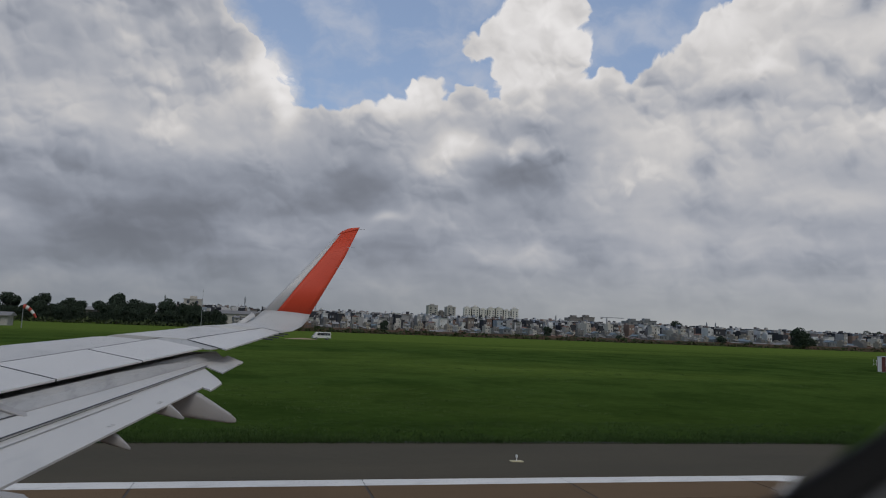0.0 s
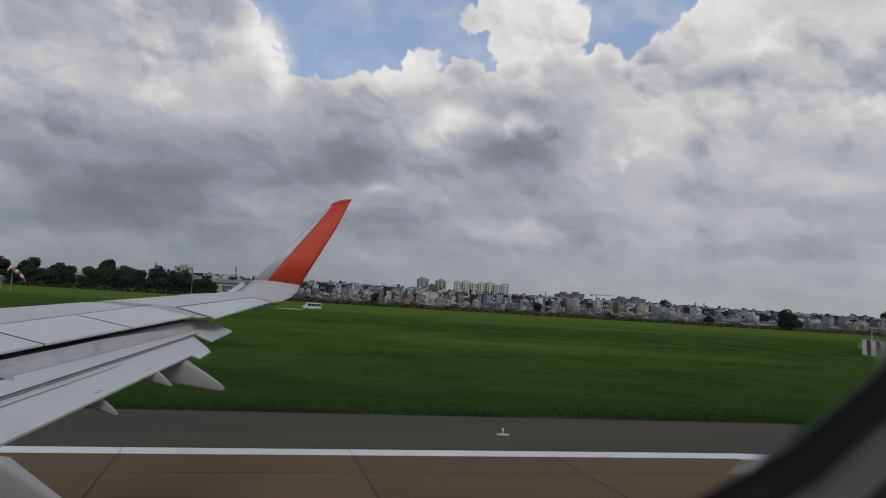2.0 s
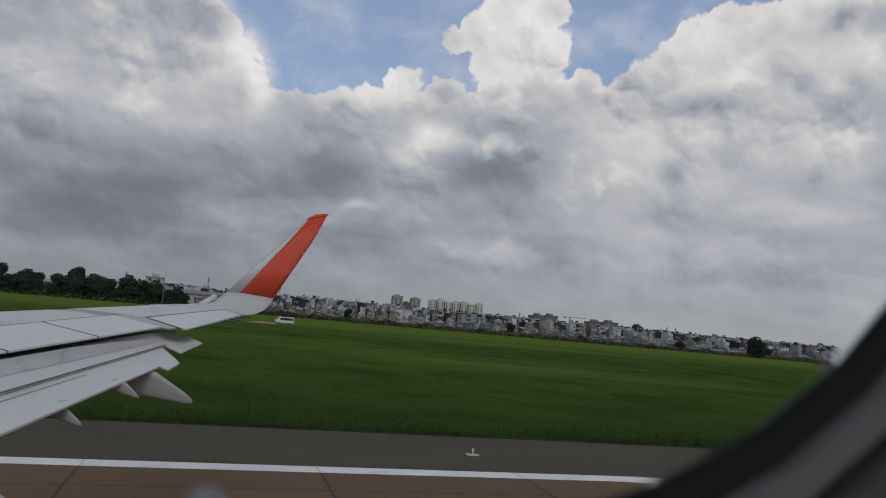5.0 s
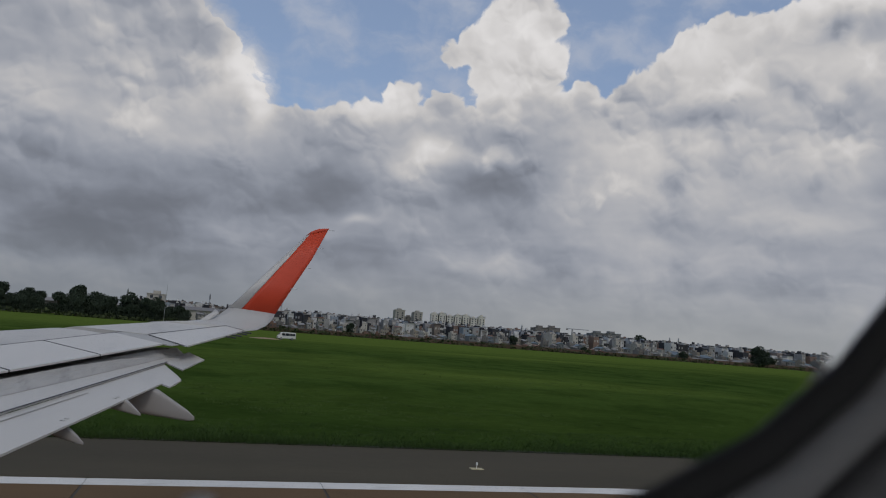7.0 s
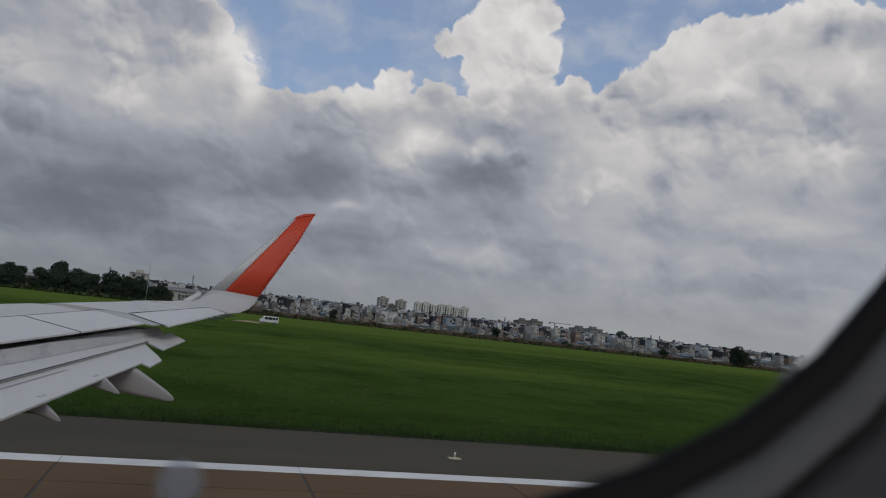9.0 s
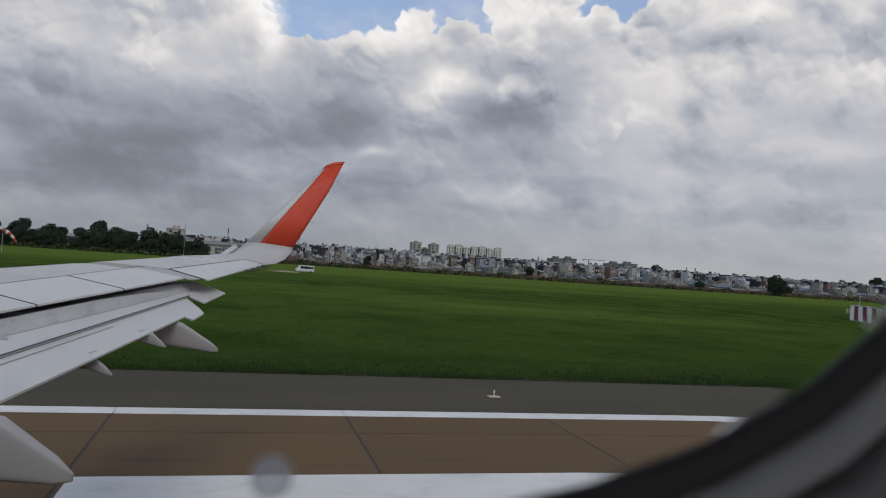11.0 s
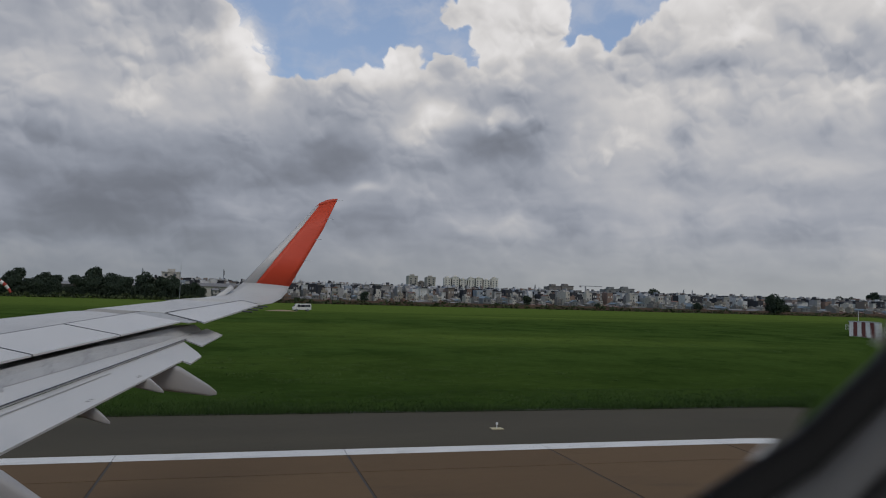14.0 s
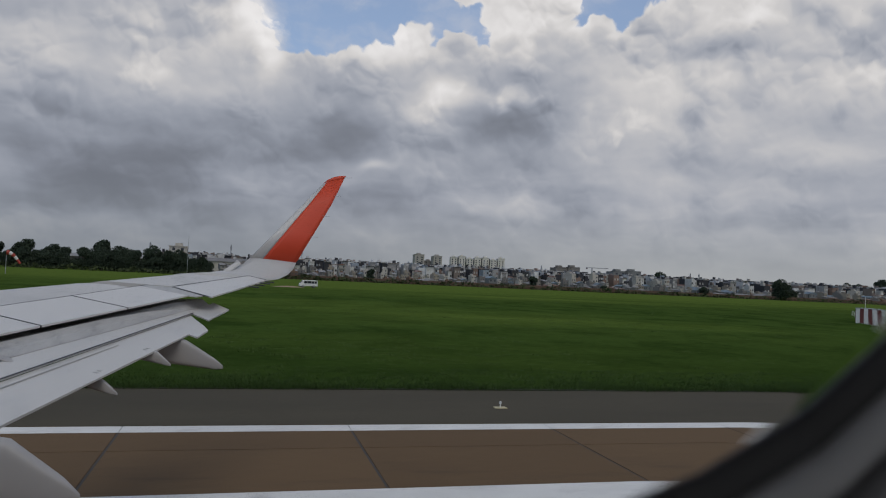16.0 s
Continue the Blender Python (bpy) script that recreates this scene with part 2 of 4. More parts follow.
WING = material("wing_grey_paint", (0.490, 0.472, 0.445), 0.45, 0, 0.07, 0.9, 14, 0, (1, 0.5, 1), 0.4, (0.30, 0.295, 0.285), 0.45)
SPOILER = material("spoiler_paint", (0.555, 0.535, 0.505), 0.45, 0, 0.06, 1.1, 16, 0, (1, 0.5, 1), 0.4, (0.37, 0.37, 0.37), 0.35, 0.06)
WING_DARK = material("flap_bare_grey", (0.38, 0.37, 0.352), 0.5, 0.0, 0.24, 1.8, 14, 0, (2.6, 0.5, 1), 0.4, (0.22, 0.215, 0.21), 0.75)
FLAP = material("flap_light", (0.515, 0.497, 0.468), 0.45, 0, 0.06, 1.0, 14, 0, (1.4, 0.5, 1), 0.4, (0.35, 0.35, 0.35), 0.4)
FAIRING = material("fairing_paint", (0.33, 0.315, 0.30), 0.5, 0, 0.10, 2.0, 20, 0, (1, 1, 1), 0.4, (0.33, 0.32, 0.31), 0.4)
SEAL = material("dark_seal", (0.05, 0.05, 0.055), 0.8)
WHITE_TIP = material("white_tip_paint", (0.45, 0.438, 0.42), 0.4, 0, 0.04, 1.0, 8)
ORANGE = material("orange_paint", (0.56, 0.062, 0.026), 0.5, 0, 0.05, 1.3, 9, 0, (1, 1, 1), 0.3, (0.48, 0.052, 0.022), 0.4)
METAL = material("bare_metal", (0.5, 0.5, 0.5), 0.4, 1.0, 0.06)
ASPHALT = material("asphalt", (0.074, 0.065, 0.047), 0.95, 0, 0.30, 0.35, 7, 0.004, (0.22, 1, 1), 0.1, (0.060, 0.053, 0.041), 0.4)
CONCRETE = material("runway_concrete", (0.128, 0.083, 0.046), 0.88, 0, 0.22, 0.35, 8, 0.003, (0.2, 1, 1), 0.1, (0.068, 0.050, 0.035), 0.7, 0.12)
JOINT = material("joint_filler", (0.05, 0.042, 0.035), 0.9)
PAINT = material("white_marking", (0.64, 0.63, 0.60), 0.75, 0, 0.14, 0.9, 12, 0, (0.6, 1, 1), 0.3, (0.38, 0.37, 0.35), 0.4, 0.06)
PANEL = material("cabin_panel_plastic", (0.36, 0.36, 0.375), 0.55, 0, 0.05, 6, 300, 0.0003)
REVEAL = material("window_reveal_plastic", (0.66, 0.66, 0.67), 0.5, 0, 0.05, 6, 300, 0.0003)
RUBBER = material("black_rubber", (0.075, 0.075, 0.078), 0.6)
SKIN = material("fuselage_skin", (0.7, 0.7, 0.7), 0.35)
CARPET = material("cabin_carpet", (0.14, 0.15, 0.18), 0.95, 0, 0.2, 8, 120)
RED = material("red_paint", (0.40, 0.055, 0.035), 0.6, 0, 0.12, 1.0, 10, 0, (1, 1, 1), 0.4, (0.28, 0.06, 0.04), 0.4)
MAROON = material("maroon_paint", (0.13, 0.035, 0.03), 0.7, 0, 0.12, 1.0, 10)
WHITE = material("white_paint", (0.66, 0.65, 0.62), 0.6, 0, 0.10, 1.0, 10, 0, (1, 1, 1), 0.4, (0.42, 0.40, 0.36), 0.4)
RUST = material("orange_primer", (0.30, 0.12, 0.035), 0.7, 0, 0.15, 1.5, 10)
YELLOW = material("faded_yellow_paint", (0.46, 0.40, 0.24), 0.7)
DARKGLASS = material("dark_glass", (0.03, 0.035, 0.045), 0.15, 0, 0.1, 0.4, 3, 0, (1, 1, 1), 0.5, None, 0, 0.6)
TYRE = material("tyre_rubber", (0.03, 0.03, 0.03), 0.85)
STEEL = material("galvanised_steel", (0.36, 0.37, 0.38), 0.5, 0.6, 0.12, 2, 20)
VERGE_SHADE = material("verge_shade", (0.016, 0.018, 0.008), 0.95, 0, 0.3, 1.2, 9)
EARTH = material("bare_earth", (0.30, 0.21, 0.13), 0.95, 0, 0.2, 0.6, 6, 0.02)


def foliage(name, dark, light, scale):
    m = bpy.data.materials.new(name)
    m.use_nodes = True
    m.node_tree.nodes.clear()
    n = Nodes(m.node_tree)
    at = n.add("ShaderNodeTexCoord").outputs["Object"]
    geo = n.add("ShaderNodeNewGeometry").outputs["Random Per Island"]
    mixer = n.math("ADD", n.math("MULTIPLY", geo, 0.55), n.math("MULTIPLY", n.noise(at, scale, 3), 0.6), clamp=True)
    b = n.add("ShaderNodeBsdfPrincipled", {"Base Color": n.mix(mixer, rgb(*dark), rgb(*light)), "Roughness": 0.8, "Specular IOR Level": 0.2})
    n.add("ShaderNodeOutputMaterial", {0: b.outputs[0]})
    return m


LEAVES = foliage("tree_leaves", (0.022, 0.034, 0.024), (0.050, 0.068, 0.042), 0.25)
BUSHES = foliage("bush_leaves", (0.020, 0.032, 0.012), (0.065, 0.080, 0.032), 0.15)
BARK = material("bark", (0.10, 0.08, 0.06), 0.95, 0, 0.2, 2, 14)
BLADES = foliage("grass_blades", (0.020, 0.042, 0.008), (0.042, 0.076, 0.014), 0.22)
WEEDS = foliage("field_weeds", (0.046, 0.082, 0.017), (0.085, 0.130, 0.030), 0.12)


def grass_material():
    """Mown airfield grass: mid-sized clumps, fine nap, sunlit patches painted as broad yellowish swathes."""
    m = bpy.data.materials.new("airfield_grass")
    m.use_nodes = True
    m.node_tree.nodes.clear()
    n = Nodes(m.node_tree)
    at = n.add("ShaderNodeTexCoord").outputs["Object"]
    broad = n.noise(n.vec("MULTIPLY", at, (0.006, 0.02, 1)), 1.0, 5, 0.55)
    clump = n.noise(n.vec("MULTIPLY", at, (0.15, 0.15, 1)), 1.0, 8, 0.62)
    nap = n.noise(n.vec("MULTIPLY", at, (1.3, 2.2, 1)), 1.0, 5, 0.7)
    rill = n.noise(n.vec("MULTIPLY", at, (0.06, 0.09, 1)), 1.0, 6, 0.6)
    c = n.mix(n.step(clump, 0.34, 0.62), rgb(0.029, 0.053, 0.011), rgb(0.050, 0.085, 0.018))
    # swathes and far band lighten the colour for sun between clouds
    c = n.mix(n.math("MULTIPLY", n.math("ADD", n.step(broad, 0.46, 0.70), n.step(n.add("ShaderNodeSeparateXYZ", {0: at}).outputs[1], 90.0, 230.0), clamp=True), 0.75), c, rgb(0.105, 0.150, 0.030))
    c = n.mix(n.math("MULTIPLY", n.step(rill, 0.58, 0.72), 0.3), c, rgb(0.018, 0.034, 0.009))
    dash = n.noise(n.vec("MULTIPLY", at, (0.35, 0.35, 1)), 1.0, 4, 0.55)
    c = n.mix(n.math("MULTIPLY", n.step(dash, 0.60, 0.70), 0.4), c, rgb(0.016, 0.032, 0.008))
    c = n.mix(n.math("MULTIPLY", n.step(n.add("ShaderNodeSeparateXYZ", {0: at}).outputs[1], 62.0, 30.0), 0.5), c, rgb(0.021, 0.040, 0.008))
    k = n.math("ADD", 0.40, n.math("MULTIPLY", nap, 1.2))
    c = n.vec("MULTIPLY", c, n.join(k, k, k))
    b = n.add("ShaderNodeBsdfPrincipled", {"Base Color": c, "Roughness": 1.0, "Specular IOR Level": 0.0})
    bp = n.add("ShaderNodeBump", {"Strength": 0.8, "Distance": 0.12, "Height": nap})
    m.node_tree.links.new(bp.outputs[0], b.inputs["Normal"])
    n.add("ShaderNodeOutputMaterial", {0: b.outputs[0]})
    return m


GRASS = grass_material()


def glass_material():
    m = bpy.data.materials.new("window_glass")
    m.use_nodes = True
    m.node_tree.nodes.clear()
    n = Nodes(m.node_tree)
    b = n.add("ShaderNodeBsdfRefraction", {"Color": rgb(0.99, 0.99, 0.99), "Roughness": 0.0, "IOR": 1.45})
    n.add("ShaderNodeOutputMaterial", {0: b.outputs[0]})
    return m


GLASS = glass_material()


def spot_material():
    m = bpy.data.materials.new("dried_water")
    m.use_nodes = True
    m.node_tree.nodes.clear()
    n = Nodes(m.node_tree)
    haze = n.add("ShaderNodeBsdfTranslucent", {"Color": rgb(0.8, 0.8, 0.8)})
    clear = n.add("ShaderNodeBsdfTransparent")
    both = n.add("ShaderNodeMixShader", {0: 0.45, 1: clear.outputs[0], 2: haze.outputs[0]})
    n.add("ShaderNodeOutputMaterial", {0: both.outputs[0]})
    return m


SPOT = spot_material()

# ---- tools for shapes ----


def mesh_of(name, bm, smooth=False):
    me = bpy.data.meshes.new(name)
    bmesh.ops.recalc_face_normals(bm, faces=bm.faces)
    bm.to_mesh(me)
    bm.free()
    for p in me.polygons:
        p.use_smooth = smooth
    return me


def part(name, bm, mat, parent=None, label="", smooth=False):
    me = bm if isinstance(bm, bpy.types.Mesh) else mesh_of(name, bm, smooth)
    if mat and not me.materials:
        me.materials.append(mat)
    ob = new(name, me)
    if parent is not None:
        ob.parent = parent
    if label:
        tagged(ob, label)
    return ob


def thing(name, label, category, at=(0, 0, 0), turn=0.0, group="", kind=""):
    ob = new(name)
    ob.matrix_world = pose(*at, 0, 0, turn)
    return tagged(ob, label, category, group, kind)


def box(bm, lo, hi):
    x0, y0, z0 = lo
    x1, y1, z1 = hi
    v = [bm.verts.new(p) for p in ((x0, y0, z0), (x1, y0, z0), (x1, y1, z0), (x0, y1, z0), (x0, y0, z1), (x1, y0, z1), (x1, y1, z1), (x0, y1, z1))]
    for f in ((0, 3, 2, 1), (4, 5, 6, 7), (0, 1, 5, 4), (1, 2, 6, 5), (2, 3, 7, 6), (3, 0, 4, 7)):
        bm.faces.new([v[i] for i in f])
    return bm


def boxes(*pairs):
    bm = bmesh.new()
    for lo, hi in pairs:
        box(bm, lo, hi)
    return bm


def loft(sections, closed=True, caps=True):
    """A skin through rings of points of equal count."""
    bm = bmesh.new()
    rings = [[bm.verts.new(p) for p in ring] for ring in sections]
    n = len(rings[0])
    for a, b in zip(rings, rings[1:]):
        for i in range(n if closed else n - 1):
            bm.faces.new((a[i], a[(i + 1) % n], b[(i + 1) % n], b[i]))
    if caps:
        bm.faces.new(rings[0][::-1])
        bm.faces.new(rings[-1])
    return bm


def slab(points, thick):
    """A flat plate of any outline, given by its upper corners."""
    return loft([[Vector(p) - Vector((0, 0, thick)) for p in points], points])


def tube(bm, a, b, ra, rb=None, sides=6):
    a, b, rb = Vector(a), Vector(b), ra if rb is None else rb
    q = (b - a).to_track_quat("Z", "Y")
    ring = [[bm.verts.new(p + q @ Vector((r * math.cos(6.2832 * i / sides), r * math.sin(6.2832 * i / sides), 0))) for i in range(sides)] for p, r in ((a, ra), (b, rb))]
    for i in range(sides):
        j = (i + 1) % sides
        bm.faces.new((ring[0][i], ring[0][j], ring[1][j], ring[1][i]))
    bm.faces.new(ring[0][::-1])
    bm.faces.new(ring[1])
    return bm


def rods(*rows):
    bm = bmesh.new()
    for a, b, r in rows:
        tube(bm, a, b, r)
    return bm


def sheet(x0, y0, x1, y1, z, nx=1, ny=1):
    bm = bmesh.new()
    v = [[bm.verts.new((x0 + (x1 - x0) * i / nx, y0 + (y1 - y0) * j / ny, z)) for i in range(nx + 1)] for j in range(ny + 1)]
    for j in range(ny):
        for i in range(nx):
            bm.faces.new((v[j][i], v[j][i + 1], v[j + 1][i + 1], v[j + 1][i]))
    return bm


# ---- ground ----
LINE, SHOULDER = 20.35, 26.7
HALF_LINE = 0.36


def ground_z(y):
    """The field falls away gently towards its far edge."""
    t = min(1.0, max(0.0, (y - 120.0) / 220.0))
    return -0.03 - 2.9 * t * t * (3 - 2 * t)


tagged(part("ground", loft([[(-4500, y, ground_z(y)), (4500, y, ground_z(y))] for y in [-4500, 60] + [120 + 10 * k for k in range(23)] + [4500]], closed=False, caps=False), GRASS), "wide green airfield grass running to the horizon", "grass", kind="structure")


def grass_tufts():
    """Blades in clumps along the near edge of the field, thinner further out."""
    rng = np.random.default_rng(5)
    n = 20000
    y = SHOULDER + 0.07 + 6 * rng.random(n) ** 2.4
    x = -0.75 * y + rng.random(n) * 1.85 * y
    wave = np.sin(x * 0.9 + 2 * np.sin(y * 0.7)) * 0.5 + np.sin(x * 0.23 + y * 0.31) * 0.5
    keep = rng.random(n) < 0.62 + 0.38 * wave
    x, y = x[keep], y[keep]
    m, per = len(x), 6
    cx, cy = np.repeat(x, per), np.repeat(y, per)
    k = m * per
    bx, by = cx + rng.normal(0, 0.13, k), cy + rng.normal(0, 0.10, k)
    tall = (0.05 + 0.11 * rng.random(k) ** 2) * np.repeat(0.6 + 0.8 * rng.random(m), per) * np.clip(1.5 - (cy - SHOULDER) / 3, 0.25, 1.5)
    lean, turn, wide = rng.normal(0, 0.09, (k, 2)), rng.random(k) * 6.283, 0.006 + 0.008 * rng.random(k)
    v = np.zeros((k, 3, 3))
    v[:, 0] = np.stack([bx - wide * np.cos(turn), by - wide * np.sin(turn), np.full(k, -0.04)], 1)
    v[:, 1] = np.stack([bx + wide * np.cos(turn), by + wide * np.sin(turn), np.full(k, -0.04)], 1)
    v[:, 2] = np.stack([bx + lean[:, 0], by + lean[:, 1], tall], 1)
    me = bpy.data.meshes.new("grass")
    me.from_pydata(v.reshape(-1, 3).tolist(), [], np.arange(3 * k).reshape(-1, 3).tolist())
    return me


def grass_clumps():
    """Taller weedy clumps scattered over the mown field."""
    rng = np.random.default_rng(17)
    n, per = 3600, 34
    y = SHOULDER + 1 + 120 * rng.random(n) ** 1.35
    x = -0.75 * y + rng.random(n) * 1.9 * y
    patch = np.sin(x * 0.11 + 1.7 * np.sin(y * 0.06)) + np.sin(y * 0.19 + x * 0.043)
    keep = rng.random(n) < 0.25 + 0.35 * np.clip(patch, -0.6, 2)
    x, y = x[keep], y[keep]
    m = len(x)
    k = m * per
    size = np.repeat(0.5 + rng.random(m) ** 2 * 1.1, per)
    bx, by = np.repeat(x, per) + rng.normal(0, 0.30, k) * size, np.repeat(y, per) + rng.normal(0, 0.30, k) * size
    tall = (0.05 + 0.09 * rng.random(k)) * size
    lean, turn, wide = rng.normal(0, 0.08, (k, 2)), rng.random(k) * 6.283, 0.010 + 0.012 * rng.random(k)
    low = np.array([ground_z(v) for v in by]) - 0.02
    v = np.zeros((k, 3, 3))
    v[:, 0] = np.stack([bx - wide * np.cos(turn), by - wide * np.sin(turn), low], 1)
    v[:, 1] = np.stack([bx + wide * np.cos(turn), by + wide * np.sin(turn), low], 1)
    v[:, 2] = np.stack([bx + lean[:, 0], by + lean[:, 1], low + tall], 1)
    me = bpy.data.meshes.new("grass")
    me.from_pydata(v.reshape(-1, 3).tolist(), [], np.arange(3 * k).reshape(-1, 3).tolist())
    return me


tagged(part("grass_clumps", grass_clumps(), WEEDS), "darker weedy clumps standing in the mown grass", "grass", kind="stuff")
# dark strip that puts the shade under the grass lip into colour
tagged(part("trim", boxes(((-900, SHOULDER - 0.02, -0.1), (900, SHOULDER + 0.35, 0.018))), VERGE_SHADE), "dark strip between shoulder and grass, painted as the shade of the grass edge", "verge", kind="structure")
tagged(part("grass_tufts", grass_tufts(), BLADES), "rough green grass tufts along the runway shoulder", "grass", kind="stuff")

# ---- the wing ----


def chord(name, y):
    """A chordwise line of the wing at span y: x and z."""
    y0, x0, dx, z0, dz = {
        "crest": (10.38, -2.98, 0.494, 3.87, 0.061),
        "hinge": (9.2, -2.63, 0.39, 3.75, 0.0667),
        "spoiler": (7.7, -2.18, 0.375, 3.59, 0.069),
        "shroud": (7.28, -2.04, 0.311, 3.41, 0.0557),
        "seam": (6.66, -1.86, 0.259, 3.34, 0.0595),
        "edge": (5.64, -1.55, 0.226, 3.21, 0.065),
        "aileron": (11.44, -0.46, 0.293, 3.83, 0.073),
    }[name]
    return x0 + dx * (y - y0), z0 + dz * (y - y0)


def on(name, y, lift=0.0, along=0.0):
    x, z = chord(name, y)
    return (x + along, y, z + lift)


hull_ring = [(-1.79 + 1.98 * math.copysign(abs(math.cos(a)) ** 0.4, math.cos(a)), 4.3 + 2.0 * math.sin(a)) for a in [radians(-5 - 170 * k / 28) for k in range(29)]]
hull = part("fuselage", loft([[(x, y, z) for y, z in hull_ring] + [(x, -1.79 + (y + 1.79) * 0.985, z + 0.03) for y, z in hull_ring[::-1]] for x in (-9.0, -6.0, -3.0, 0.0, 2.6)]), SKIN, smooth=True)
tagged(hull, "white metal belly of the airliner that carries the wing", "fuselage", kind="structure")
wing = thing("aircraft_wing", "pale grey airliner wing with lowered flaps and orange winglet", "aircraft wing")


def strip(front, back, y0, y1, thick=0.05, lift=0.0, n=6, skew=0.0, lip=0.02, front_lift=0.0):
    """A panel between two chordwise lines, y0 to y1 along the span."""
    rings = []
    for i in range(n + 1):
        y = y0 + (y1 - y0) * i / n
        (xa, za), (xb, zb) = chord(front, y), chord(back, y - skew)
        rings.append([(xa, y, za + lift + front_lift), (xb, y - skew, zb + lift), (xb, y - skew, zb + lift - lip), (xa, y, za + lift + front_lift - thick)])
    return loft(rings)


def shroud_strip(y0, y1, n=12):
    """The bare top of the flap, which runs on forward under the spoilers."""
    rings = []
    for i in range(n + 1):
        y = y0 + (y1 - y0) * i / n
        (xa, za), (xb, zb) = chord("spoiler", y), chord("shroud", y)
        fall = lambda x, z: min(z, zb + 0.8 * (xb - x) + 0.01)
        rings.append([(chord("hinge", y)[0] - 0.05, y, chord("hinge", y)[1] - 0.20), (xa - 0.40, y, fall(xa - 0.40, za - 0.14)), (xa - 0.12, y, fall(xa - 0.12, za - 0.09)), (xa, y, fall(xa, za - 0.07)), ((xa + xb) / 2, y, fall((xa + xb) / 2, (za + zb) / 2 - 0.025)), (xb, y, zb), (xb, y, zb - 0.05), (chord("hinge", y)[0] - 0.05, y, chord("hinge", y)[1] - 0.21)])
    return loft(rings)


def box_ring(y, back, drop=0.0):
    xa, za = chord("crest", y)
    xb, zb = chord(back, y)
    c = xb - xa
    t = 0.14 + 0.02 * (14 - y)
    return [(xa - 0.34, y, za - 0.17), (xa - 0.30, y, za - 0.09), (xa - 0.20, y, za - 0.035), (xa - 0.08, y, za - 0.006), (xa + 0.04, y, za + 0.004), (xa + c * 0.5, y, (za + zb) / 2 + 0.015), (xb, y, zb), (xb, y, zb - 0.04 - drop),
            (xa + c * 0.5, y, (za + zb) / 2 - t), (xa, y, za - t - 0.08), (xa - 0.25, y, za - 0.27)]


part("wing_box", loft([box_ring(y, "hinge", 0.22) for y in [-0.1] + [0.35 + 0.5 * i for i in range(24)]]), WING, wing, smooth=False)
def outer_ring(y):
    """The outer wing, thin behind the hinge line."""
    ring = box_ring(y, "aileron")
    xh, zh = chord("hinge", y)
    ring[7], ring[8] = (ring[6][0], y, ring[6][2] - 0.012), (xh, y, zh - 0.07)
    return ring


part("outer_wing", loft([outer_ring(y) for y in (12.26, 12.5, 12.8, 13.4, 14.0, 14.4)]), WING, wing)
for y0, y1 in ((1.6, 4.7), (4.73, 6.83), (6.86, 8.90), (8.93, 10.47), (10.50, 12.05)):
    part("spoiler", strip("hinge", "spoiler", y0, y1, 0.06, 0.006, skew=0.6), SPOILER, wing)
part("flap_shroud", shroud_strip(1.0, 12.2), WING_DARK, wing, "dull streaked bare grey flap top")
part("flap", strip("shroud", "seam", 1.0, 11.2, 0.14), FLAP, wing)
part("flap_tip", slab([on("shroud", 11.2), on("shroud", 12.2), (-0.44, 12.42, 3.705), (-0.19, 12.06, 3.63), (-0.44, 10.84, 3.55), on("seam", 11.2)], 0.018), FLAP, wing)
part("flap_tab", strip("seam", "edge", 1.0, 9.75, 0.11, -0.025), FLAP, wing)
part("tab_tip", slab([on("seam", 9.75, -0.025), on("seam", 11.15, -0.025), (-0.47, 10.4, 3.50), (-0.41, 10.15, 3.47), (-0.51, 9.63, 3.43), on("edge", 9.75, -0.025)], 0.02), FLAP, wing)
part("aileron", slab([(-1.03, 12.26, 3.945), (0.09, 14.55, 4.125), (0.41, 14.42, 4.062), (-0.44, 11.5, 3.845)], 0.02), SPOILER, wing)


def line(a, b, wide=0.012, lift=0.008):
    """A dark gap between two panels, as a thin ribbon proud of them."""
    a, b = Vector(a) + Vector((0, 0, lift)), Vector(b) + Vector((0, 0, lift))
    side = (b - a).cross(Vector((0, 0, 1))).normalized() * wide
    return slab([a - side, a + side, b + side, b - side], 0.004)


part("seal", line(on("hinge", 1.0), on("hinge", 14.0), 0.008), SEAL, wing)
for y in (4.715, 6.845, 8.915, 10.485):
    part("seal", line(on("hinge", y), on("spoiler", y - 0.6), 0.009, 0.01), SEAL, wing)
part("seal", line(on("seam", 1.0), on("seam", 11.25), 0.011, 0.004), SEAL, wing)
part("seal", line(on("seam", 1.0, -0.03, 0.12), on("seam", 8.6, -0.035, 0.10), 0.006, 0.006), WING_DARK, wing)
part("seal", line((-1.05, 12.27, 3.945), (0.09, 14.57, 4.125), 0.013), SEAL, wing)
part("seal", line((0.09, 14.57, 4.125), (0.42, 14.44, 4.06), 0.015), SEAL, wing)
part("seal", line(on("shroud", 1.0), on("shroud", 11.0), 0.006, 0.004), FAIRING, wing)
part("spoiler_end_panel", slab([on("hinge", 12.03, 0.002), on("hinge", 12.4, 0.002), (-1.05, 12.25, 3.938), (-0.56, 11.62, 3.852), (-0.66, 11.46, 3.842), on("spoiler", 11.47, 0.002)], 0.016), WING_DARK, wing, "dull grey panel beside the aileron")
part("seal", line((-1.05, 12.25, 3.938), (-0.50, 11.55, 3.845), 0.02, 0.004), SEAL, wing)
